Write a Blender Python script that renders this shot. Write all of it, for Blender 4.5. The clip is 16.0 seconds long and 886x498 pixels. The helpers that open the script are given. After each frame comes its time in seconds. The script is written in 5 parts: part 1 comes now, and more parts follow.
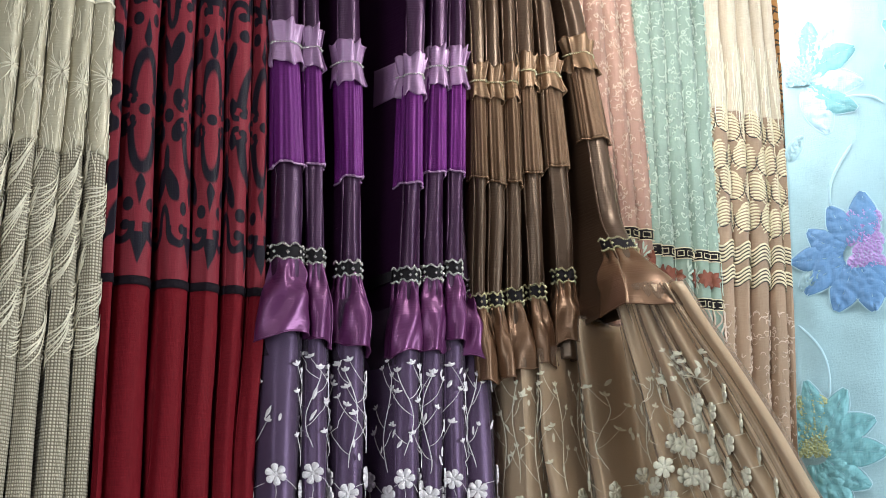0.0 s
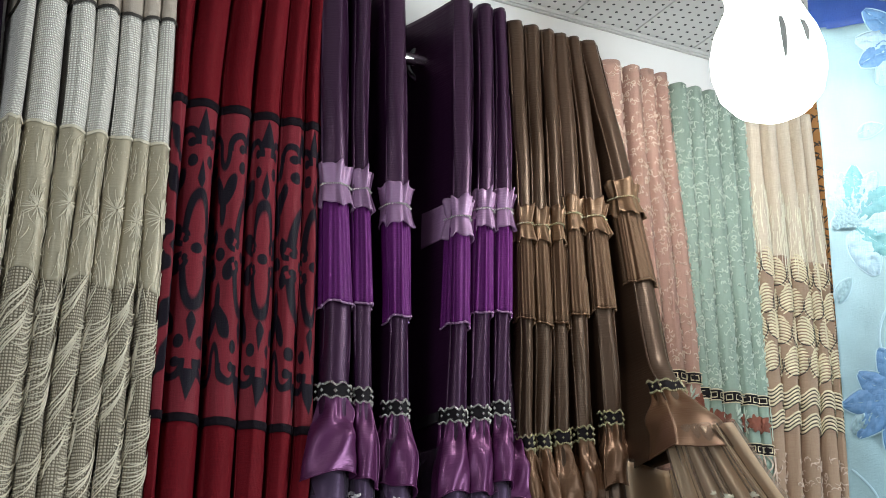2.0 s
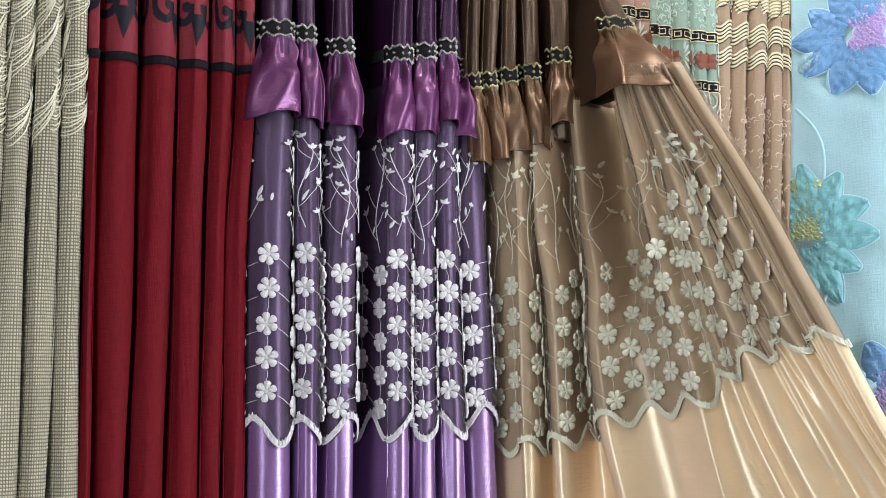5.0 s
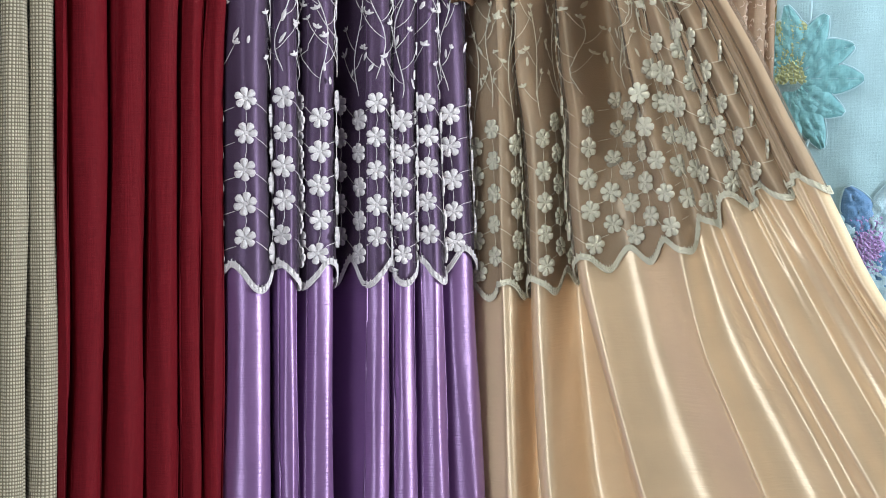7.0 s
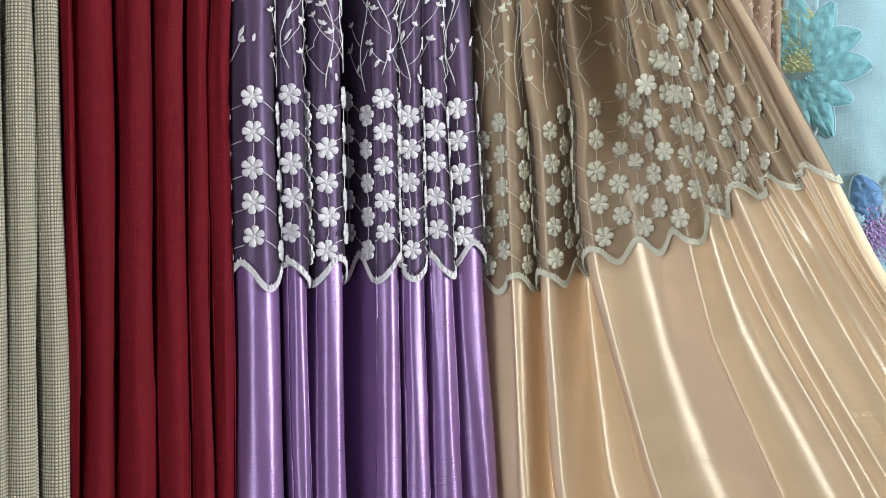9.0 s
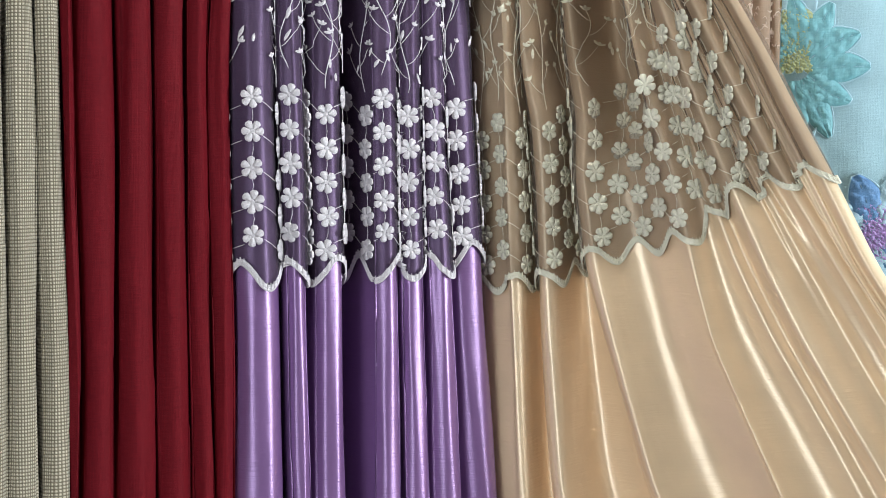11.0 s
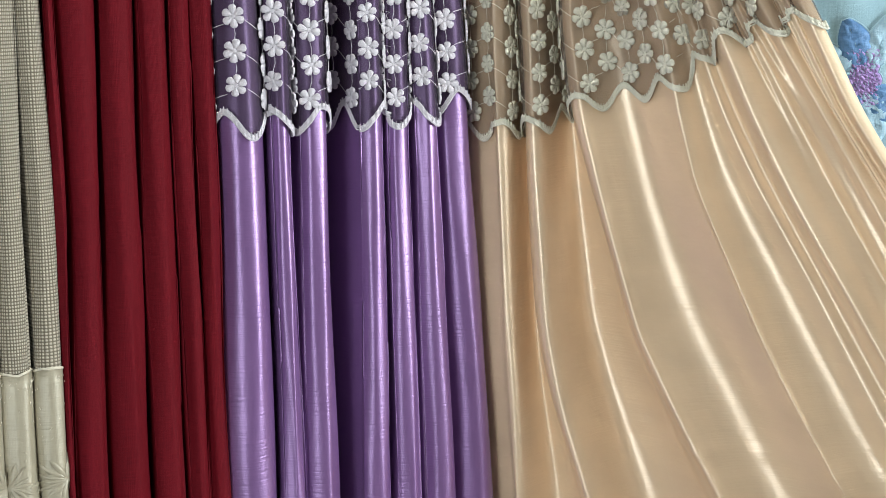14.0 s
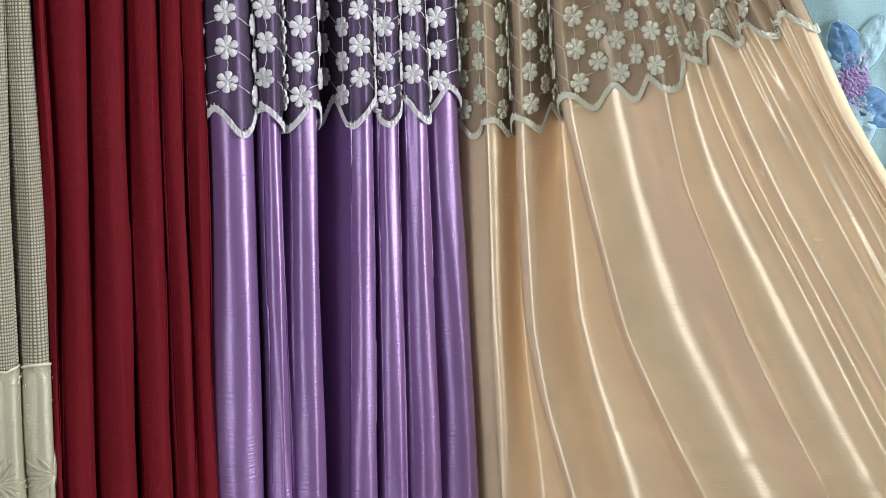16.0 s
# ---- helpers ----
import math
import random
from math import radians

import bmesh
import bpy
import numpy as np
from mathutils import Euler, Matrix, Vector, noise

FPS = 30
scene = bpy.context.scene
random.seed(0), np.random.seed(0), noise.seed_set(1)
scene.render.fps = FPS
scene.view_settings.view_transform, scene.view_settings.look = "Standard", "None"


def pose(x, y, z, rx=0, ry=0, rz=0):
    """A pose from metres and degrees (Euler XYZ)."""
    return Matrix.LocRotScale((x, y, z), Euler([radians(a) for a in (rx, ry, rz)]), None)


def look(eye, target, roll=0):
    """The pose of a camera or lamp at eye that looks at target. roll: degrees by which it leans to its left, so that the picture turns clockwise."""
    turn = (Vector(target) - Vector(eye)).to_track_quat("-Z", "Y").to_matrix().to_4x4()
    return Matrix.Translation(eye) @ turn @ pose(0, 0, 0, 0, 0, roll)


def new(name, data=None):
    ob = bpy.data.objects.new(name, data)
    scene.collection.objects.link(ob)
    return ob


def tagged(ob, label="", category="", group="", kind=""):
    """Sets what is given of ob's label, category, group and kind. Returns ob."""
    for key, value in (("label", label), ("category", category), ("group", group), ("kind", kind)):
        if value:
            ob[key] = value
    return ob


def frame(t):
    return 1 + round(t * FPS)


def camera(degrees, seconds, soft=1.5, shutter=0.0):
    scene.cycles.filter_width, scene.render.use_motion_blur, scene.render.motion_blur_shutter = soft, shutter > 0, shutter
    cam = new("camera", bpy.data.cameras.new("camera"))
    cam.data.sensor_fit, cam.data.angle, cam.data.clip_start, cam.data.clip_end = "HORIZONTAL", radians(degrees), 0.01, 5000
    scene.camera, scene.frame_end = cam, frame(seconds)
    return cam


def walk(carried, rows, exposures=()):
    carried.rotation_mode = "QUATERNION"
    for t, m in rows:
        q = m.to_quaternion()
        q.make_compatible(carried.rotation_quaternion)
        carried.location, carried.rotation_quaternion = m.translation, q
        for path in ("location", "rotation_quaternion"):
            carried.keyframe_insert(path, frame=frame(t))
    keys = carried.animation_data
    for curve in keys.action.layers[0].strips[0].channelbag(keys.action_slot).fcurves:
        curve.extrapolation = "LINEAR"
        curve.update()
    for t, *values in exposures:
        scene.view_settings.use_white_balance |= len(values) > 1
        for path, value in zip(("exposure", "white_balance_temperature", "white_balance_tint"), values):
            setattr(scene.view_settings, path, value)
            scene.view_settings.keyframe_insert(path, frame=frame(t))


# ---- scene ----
cam = camera(34.7, 16.0, 0.9)
PATH = [
    (0, (-1.027, -1.728, 1.403), (-0.055, -0.052, 1.897), -1.3),
    (0.5, (-1.035, -1.719, 1.393), (-0.055, -0.071, 1.961), -1.6),
    (1, (-1.038, -1.718, 1.381), (-0.085, -0.121, 2.117), -1.5),
    (1.5, (-1.033, -1.72, 1.377), (-0.121, -0.096, 2.104), -0.9),
    (2, (-1.035, -1.719, 1.376), (-0.141, -0.077, 2.086), -0.7),
    (2.5, (-1.025, -1.728, 1.368), (-0.145, -0.046, 2.0), -0.4),
    (3, (-1.036, -1.705, 1.399), (-0.088, 0.014, 1.783), -0.6),
    (3.5, (-1.027, -1.709, 1.403), (-0.049, -0.003, 1.77), -0.8),
    (4, (-1.032, -1.699, 1.4), (-0.023, -0.013, 1.769), -0.9),
    (4.5, (-1.033, -1.7, 1.399), (-0.024, -0.012, 1.762), -0.9),
    (5, (-1.028, -1.701, 1.403), (-0.013, 0.011, 1.597), -1.0),
    (5.2, (-1.037, -1.687, 1.433), (0.001, 0.017, 1.57), -0.6),
    (7.3, (-1.024, -1.682, 1.434), (0.014, 0.025, 1.369), -1.3),
    (7.5, (-1.02, -1.691, 1.437), (0.01, 0.022, 1.368), -1.6),
    (8, (-1.018, -1.693, 1.441), (0.009, 0.022, 1.368), -1.9),
    (8.5, (-1.022, -1.687, 1.444), (0.011, 0.024, 1.368), -1.9),
    (9, (-1.03, -1.678, 1.446), (0.012, 0.027, 1.368), -1.8),
    (11.5, (-1.031, -1.682, 1.45), (0.011, 0.023, 1.367), -1.7),
    (12, (-1.038, -1.678, 1.467), (0.012, 0.022, 1.366), -1.4),
    (12.5, (-1.003, -1.684, 1.463), (0.018, 0.033, 1.364), -1.6),
    (13, (-0.937, -1.714, 1.476), (0.027, 0.028, 1.285), -1.4),
    (13.5, (-0.983, -1.689, 1.481), (0.02, 0.011, 1.162), -1.5),
    (14, (-1.012, -1.694, 1.472), (0.008, -0.004, 1.152), -2.0),
    (14.5, (-1.018, -1.686, 1.476), (0.006, 0.001, 1.15), -1.6),
    (15, (-1.008, -1.685, 1.483), (0.005, 0.007, 1.149), -1.5),
    (15.5, (-1.008, -1.692, 1.473), (0.008, 0.001, 1.149), -1.7),
    (16, (-1.026, -1.682, 1.485), (0.022, -0.013, 1.148), -1.3),
]
EXPOSURES = [(0.0, -0.15), (0.6, -0.3), (1.0, -0.6), (2.3, -0.6), (2.8, -0.15), (3.5, -0.02), (5.0, 0.0), (7.5, 0.0), (16.0, -0.05)]
walk(cam, [(t, look(eye, target, roll)) for t, eye, target, roll in PATH], EXPOSURES)


# ---------------------------------------------------------------- room light
world = bpy.data.worlds.new("shop_air")
scene.world = world
world.use_nodes = True
world.node_tree.nodes["Background"].inputs[0].default_value = (0.9, 0.95, 1.0, 1)
world.node_tree.nodes["Background"].inputs[1].default_value = 0.02

BULB = (0.147, -0.457, 2.277)      # centre of the hanging lamp
BULB_STRENGTH = 42.0
FILL_TUBE_STRENGTH = 110.0
# added side light in an unseen, assumed window, placed where the satin highlights point
window_fill = new("assumed_window_light", bpy.data.lights.new("assumed_window_light", "AREA"))
window_fill.data.shape, window_fill.data.size, window_fill.data.size_y = "RECTANGLE", 0.55, 1.7
window_fill.data.energy, window_fill.data.color = 150.0, (0.86, 0.95, 1.0)
window_fill.matrix_basis = look((2.17, -2.95, 1.25), (0.0, -0.3, 1.25))

# fill light added from the left to lift the skirt; its doorway is assumed
door_fill = new("assumed_door_light", bpy.data.lights.new("assumed_door_light", "AREA"))
door_fill.data.shape, door_fill.data.size, door_fill.data.size_y = "RECTANGLE", 0.95, 2.0
door_fill.data.energy, door_fill.data.color = 56.0, (0.84, 0.94, 1.0)
door_fill.matrix_basis = look((-2.99, -2.1, 1.05), (0.2, -0.9, 1.05))


# ---------------------------------------------------------------- materials
class Nodes:
    """A small node builder over one Principled material."""

    def __init__(self, name):
        self.m = bpy.data.materials.new(name)
        self.m.use_nodes = True
        self.t = self.m.node_tree
        self.b = self.t.nodes["Principled BSDF"]

    def add(self, kind, **values):
        n = self.t.nodes.new(kind)
        for k, v in values.items():
            n.inputs[k.replace("_", " ")].default_value = v
        return n

    def link(self, a, b):
        self.t.links.new(a, b)

    def set(self, **values):
        for k, v in values.items():
            self.b.inputs[k.replace("_", " ")].default_value = v

    def math(self, op, a, b=0.5):
        n = self.t.nodes.new("ShaderNodeMath")
        n.operation = op
        for s, v in zip(n.inputs, (a, b)):
            if isinstance(v, (int, float)):
                s.default_value = v
            else:
                self.link(v, s)
        return n.outputs[0]

    def mix(self, fac, a, b):
        n = self.t.nodes.new("ShaderNodeMix")
        n.data_type = "RGBA"
        for s, v in ((n.inputs[0], fac), (n.inputs[6], a), (n.inputs[7], b)):
            if isinstance(v, (int, float)):
                s.default_value = v
            elif isinstance(v, tuple):
                s.default_value = (*v[:3], 1)
            else:
                self.link(v, s)
        return n.outputs[2]

    def uv(self, sx, sy):
        c = self.t.nodes.new("ShaderNodeTexCoord")
        p = self.t.nodes.new("ShaderNodeMapping")
        p.inputs["Scale"].default_value = (sx, sy, 1)
        self.link(c.outputs["UV"], p.inputs[0])
        return p.outputs[0]

    def noise(self, vec, scale, detail=3.0):
        n = self.add("ShaderNodeTexNoise", Scale=scale, Detail=detail)
        if vec is not None:
            self.link(vec, n.inputs["Vector"])
        return n.outputs["Fac"]

    def wave(self, vec, direction, scale, distort=0.0):
        n = self.add("ShaderNodeTexWave", Scale=scale, Distortion=distort)
        n.bands_direction = direction
        self.link(vec, n.inputs["Vector"])
        return n.outputs["Fac"]

    def bump(self, height, strength, distance):
        n = self.add("ShaderNodeBump", Strength=strength, Distance=distance)
        self.link(height, n.inputs["Height"])
        if self.b.inputs["Normal"].links:
            self.link(self.b.inputs["Normal"].links[0].from_socket, n.inputs["Normal"])
        self.link(n.outputs[0], self.b.inputs["Normal"])


def tone(c, k):
    return tuple(min(1.0, v * k) for v in c)


def cloth(name, col, rough=0.6, spec=0.4, sheen=0.3, thread=1900, grain=0.35, slub=0.25, tint=None, alpha=1.0, rib=0.0, ani=0.0, other=None, metal=0.0, relief=1.0):
    """Woven cloth: fine crossed threads, slubs along the weft, soft unevenness at hand size."""
    n = Nodes(name)
    uv = n.uv(1, 1)
    big = n.noise(uv, 14, 2)
    fine = n.noise(n.uv(60, 900), 1.0, 4)
    warp = n.noise(n.uv(900, 40), 1.0, 3)
    mixed = n.math("ADD", n.math("MULTIPLY", fine, 0.5), n.math("MULTIPLY", warp, 0.5))
    body = n.mix(big, tone(col, 0.86), tone(col, 1.12))
    ramp = n.add("ShaderNodeMapRange", From_Min=0.3, From_Max=0.7, To_Min=0.0, To_Max=1.0)
    n.link(mixed, ramp.inputs[0])
    body = n.mix(n.math("MULTIPLY", ramp.outputs[0], slub), body, other or tone(col, 1.7))
    n.link(body, n.b.inputs["Base Color"])
    n.set(Roughness=rough, Specular_IOR_Level=spec, Sheen_Weight=sheen, Sheen_Roughness=0.4, Anisotropic=ani, Alpha=alpha, Metallic=metal)
    if tint:
        n.b.inputs["Specular Tint"].default_value = (*tint, 1)
        n.b.inputs["Sheen Tint"].default_value = (*tint, 1)
    weave = n.math("MULTIPLY", n.wave(uv, "X", thread / 6.28), n.wave(uv, "Y", thread / 6.28))
    n.bump(weave, grain * relief, 0.0009)
    n.bump(mixed, 0.4 * relief, 0.0014)
    if rib:
        n.bump(n.wave(uv, "X", rib / 6.28, 0.6), 0.5, 0.002)
    n.bump(n.noise(n.uv(9, 2.2), 3.0, 2), 0.25, 0.006)
    if relief < 0.5:      # faint crosswise crinkle of satin
        n.bump(n.noise(n.uv(25, 330), 1.0, 4), 0.32, 0.0016)
    return n.m


def mesh_weave(name, col, dark, size=0.0045):
    """Open coarse net weave: pale threads over darker gaps."""
    n = Nodes(name)
    k = 0.314 / size
    uv = n.uv(k, k)
    a = n.wave(uv, "X", 1.0, 0.3)
    b = n.wave(uv, "Y", 0.8, 0.5)
    both = n.math("MULTIPLY", a, b)
    ramp = n.add("ShaderNodeMapRange", From_Min=0.02, From_Max=0.42)
    n.link(both, ramp.inputs[0])
    large = n.noise(n.uv(1, 1), 9, 3)
    body = n.mix(large, tone(col, 0.85), tone(col, 1.1))
    n.link(n.mix(ramp.outputs[0], dark, body), n.b.inputs["Base Color"])
    n.set(Roughness=0.75, Specular_IOR_Level=0.25, Sheen_Weight=0.3)
    n.bump(both, 0.6, 0.002)
    n.bump(n.noise(n.uv(700, 700), 1, 2), 0.2, 0.0006)
    return n.m


def patterned(name, ground, figure, rough=0.6):
    """Jacquard cloth whose figure comes from the woven 'pat' layer."""
    n = Nodes(name)
    at = n.t.nodes.new("ShaderNodeAttribute")
    at.attribute_name = "pat"
    edge = n.math("ADD", at.outputs["Fac"], n.math("MULTIPLY", n.math("SUBTRACT", n.noise(n.uv(900, 900), 1, 2), 0.5), 0.2))
    r = n.add("ShaderNodeMapRange", From_Min=-0.12, From_Max=0.12)
    n.link(edge, r.inputs[0])
    fine = n.noise(n.uv(80, 1100), 1.0, 4)
    warp = n.noise(n.uv(900, 50), 1.0, 3)
    g = n.mix(n.math("MULTIPLY", n.math("ADD", fine, warp), 0.5), tone(ground, 0.6), tone(ground, 1.45))
    f = n.mix(warp, tone(figure, 0.7), tone(figure, 1.5))
    n.link(n.mix(r.outputs[0], g, f), n.b.inputs["Base Color"])
    n.link(n.math("SUBTRACT", rough, n.math("MULTIPLY", r.outputs[0], 0.06)), n.b.inputs["Roughness"])
    n.set(Specular_IOR_Level=0.14)
    n.bump(r.outputs[0], 0.4, 0.0008)
    n.bump(n.math("ADD", fine, warp), 0.3, 0.001)
    return n.m


def plain(name, col, rough=0.5, metal=0.0, spec=0.5, vary=0.12, scale=40, bump=0.1, coat=0.0):
    n = Nodes(name)
    c = n.t.nodes.new("ShaderNodeTexCoord")
    f = n.noise(c.outputs["Object"], scale, 4)
    n.link(n.mix(f, tone(col, 1 - vary), tone(col, 1 + vary)), n.b.inputs["Base Color"])
    n.set(Roughness=rough, Metallic=metal, Specular_IOR_Level=spec, Coat_Weight=coat)
    n.bump(f, bump, 0.002)
    return n.m


# ---------------------------------------------------------------- geometry helpers
def obj(name, verts, faces, material, parent=None, label="", uvs=None, pat=None, thick=0.0, smooth=True, kind=""):
    me = bpy.data.meshes.new(name)
    me.from_pydata([tuple(v) for v in verts], [], [tuple(f) for f in faces])
    me.materials.append(material)
    if smooth:
        me.polygons.foreach_set("use_smooth", [True] * len(me.polygons))
    if uvs is not None:
        lay = me.uv_layers.new(name="UVMap")
        idx = np.empty(len(me.loops), dtype=np.int32)
        me.loops.foreach_get("vertex_index", idx)
        lay.data.foreach_set("uv", np.asarray(uvs, dtype=np.float32)[idx].ravel())
    if pat is not None:
        at = me.attributes.new("pat", "FLOAT", "POINT")
        at.data.foreach_set("value", np.asarray(pat, dtype=np.float32).ravel())
    me.update()
    ob = new(name, me)
    if parent is not None:
        ob.parent = parent
    if thick:
        s = ob.modifiers.new("thickness", "SOLIDIFY")
        s.thickness, s.offset = thick, -1
    if label or kind:
        tagged(ob, label=label, kind=kind)
    return ob


def part(name, bm, material, parent, label=""):
    me = bpy.data.meshes.new(name)
    bm.to_mesh(me)
    bm.free()
    me.materials.append(material)
    ob = new(name, me)
    ob.parent = parent
    if label:
        tagged(ob, label=label)
    return ob


def thing(name, label, category, group="", kind=""):
    return tagged(new(name), label, category, group, kind)


def crom(c, n):
    """Catmull-Rom through the points on axis 1 of c (rows, points, 2), n steps a span."""
    p = np.concatenate([2 * c[:, :1] - c[:, 1:2], c, 2 * c[:, -1:] - c[:, -2:-1]], 1)
    t = np.linspace(0, 1, n, endpoint=False)[None, None, :, None]
    a, b, d, e = (p[:, i : p.shape[1] - 3 + i, None, :] for i in range(4))
    q = 0.5 * (2 * b + (d - a) * t + (2 * a - 5 * b + 4 * d - e) * t**2 + (3 * b - a - 3 * d + e) * t**3)
    return np.concatenate([q.reshape(c.shape[0], -1, 2), c[:, -1:]], 1)


class Drape:
    """Hanging cloth: its plan section changes with the height. Knots: (z, control points), from the top down."""

    def __init__(self, knots, n=5, rows=150, smooth=6, wobble=0.0015, seed=0, ref=None):
        if knots is None:
            return
        zs = np.array([k[0] for k in knots])
        c = np.array([k[1] for k in knots], float)
        self.z0, self.z1, self.rows = zs[0], zs[-1], rows
        zz = np.linspace(zs[0], zs[-1], rows)
        d = np.empty((rows, c.shape[1], 2))
        for i in range(c.shape[1]):
            for k in range(2):
                d[:, i, k] = np.interp(-zz, -zs, c[:, i, k])
        for _ in range(smooth):
            d[1:-1] = 0.25 * d[:-2] + 0.5 * d[1:-1] + 0.25 * d[2:]
        r = np.random.RandomState(seed)
        for i in range(c.shape[1]):
            for k in range(2):
                f, ph = r.uniform(4, 11, 2), r.uniform(0, 6.28, 2)
                d[:, i, k] += wobble * (np.sin(zz * f[0] + ph[0]) + 0.6 * np.sin(zz * f[1] * 1.9 + ph[1])) * (0.6 if k else 1.0)
        self.t = crom(d, n)
        mid = self.t[rows // 2 if ref is None else int((zs[0] - ref) / (zs[0] - zs[-1]) * (rows - 1))]
        self.u = np.r_[0, np.cumsum(np.hypot(*np.diff(mid, axis=0).T))]
        self.n = n

    def tube(self, i):
        """The cloth widths at which the round front of fold i begins and ends."""
        return self.u[self.n * (8 * i + 1)], self.u[self.n * (8 * i + 7)]

    def fine(self, m, us=None):
        """The same cloth with m times as many columns, or with columns at the widths us."""
        new_u = np.linspace(0, self.u[-1], len(self.u) * m) if us is None else us
        o = Drape(None)
        o.z0, o.z1, o.rows, o.u, o.n = self.z0, self.z1, self.rows, new_u, self.n
        o.t = np.stack([np.stack([np.interp(new_u, self.u, row[:, k]) for k in range(2)], -1) for row in self.t])
        return o

    def grid(self, zg):
        """Places (rows, columns, 3) for heights zg of that shape, and the outward normals."""
        f = np.clip((self.z0 - zg) / (self.z0 - self.z1), 0, 1) * (self.rows - 1)
        i = np.minimum(f.astype(int), self.rows - 2)
        w = (f - i)[..., None]
        j = np.arange(len(self.u))[None, :]
        xy = self.t[i, j] * (1 - w) + self.t[i + 1, j] * w
        p = np.concatenate([xy, zg[..., None]], -1)
        du, dv = np.gradient(p, axis=1), np.gradient(p, axis=0)
        nn = np.cross(du, dv)
        nn /= np.linalg.norm(nn, axis=-1, keepdims=True) + 1e-12
        if nn[..., 1].mean() > 0:
            nn = -nn
        return p, nn

    def at(self, u, z):
        """The place and outward normal at a cloth width u and height z (arrays)."""
        u, z = np.atleast_1d(u), np.atleast_1d(z)
        f = np.clip((self.z0 - z) / (self.z0 - self.z1), 0, 1) * (self.rows - 1)
        i = np.minimum(f.astype(int), self.rows - 2)
        w = f - i
        g = np.interp(u, self.u, np.arange(len(self.u)))
        j = np.minimum(g.astype(int), len(self.u) - 2)
        v = g - j
        a = self.t[i, j] * (1 - w)[:, None] + self.t[i + 1, j] * w[:, None]
        b = self.t[i, j + 1] * (1 - w)[:, None] + self.t[i + 1, j + 1] * w[:, None]
        xy = a * (1 - v)[:, None] + b * v[:, None]
        lo, hi = np.clip(j - 1, 0, None), np.clip(j + 2, None, len(self.u) - 1)
        d = self.t[i, hi] - self.t[i, lo]
        d /= np.linalg.norm(d, axis=1, keepdims=True) + 1e-9
        return np.c_[xy, z], np.c_[d[:, 1], -d[:, 0], np.zeros(len(u))]


def sheet(name, s, z0, z1, rows, material, parent, off=0.0, label="", pat=None, thick=0.0012, u0=None, u1=None):
    """A panel of the drape from height z0 down to z1 (numbers or one per column), lifted off by off (number or f(u, v, z))."""
    nu = len(s.u)
    v = np.linspace(0, 1, rows)[:, None]
    zt = np.broadcast_to(np.asarray(z0, float), (nu,))[None, :]
    zb = np.broadcast_to(np.asarray(z1, float), (nu,))[None, :]
    zg = zt + (zb - zt) * v
    p, nn = s.grid(zg)
    o = off(np.broadcast_to(s.u[None, :], zg.shape), np.broadcast_to(v, zg.shape), zg) if callable(off) else off
    p = p + nn * (o[..., None] if isinstance(o, np.ndarray) else o)
    uv = np.stack([np.broadcast_to(s.u[None, :], zg.shape), zg], -1)
    pv = pat(uv[..., 0], uv[..., 1]).ravel() if pat else None
    a, b = (0, nu) if u0 is None else np.searchsorted(s.u, (u0, u1))
    p, uv = p[:, a:b], uv[:, a:b]
    m = b - a
    k = np.arange((rows - 1) * (m - 1))
    i = k // (m - 1) * m + k % (m - 1)
    faces = np.stack([i, i + m, i + m + 1, i + 1], 1).tolist()
    return obj(name, p.reshape(-1, 3).tolist(), faces, material, parent, label, uv.reshape(-1, 2), pv, thick)


def tubes(cols, y=-0.10, back=-0.03, depth=None):
    """Section control points for a row of round folds: (centre, half width[, front y])."""
    out = []
    cols = [(c[0], c[1], c[2] if len(c) > 2 else y) for c in cols]
    for i, (x, w, f) in enumerate(cols):
        d = depth or max(1.25 * w, 0.02)
        if i == 0:
            out.append((x - 1.15 * w, back))
        for a in (-95, -62, -30, 0, 30, 62, 95):
            out.append((x + w * math.sin(radians(a)), f + d - d * math.cos(radians(a))))
        nx = cols[i + 1][0] - cols[i + 1][1] if i + 1 < len(cols) else x + 1.3 * w
        e = x + w
        out.append((e * 0.5 + nx * 0.5, back if i + 1 < len(cols) else back))
    return out


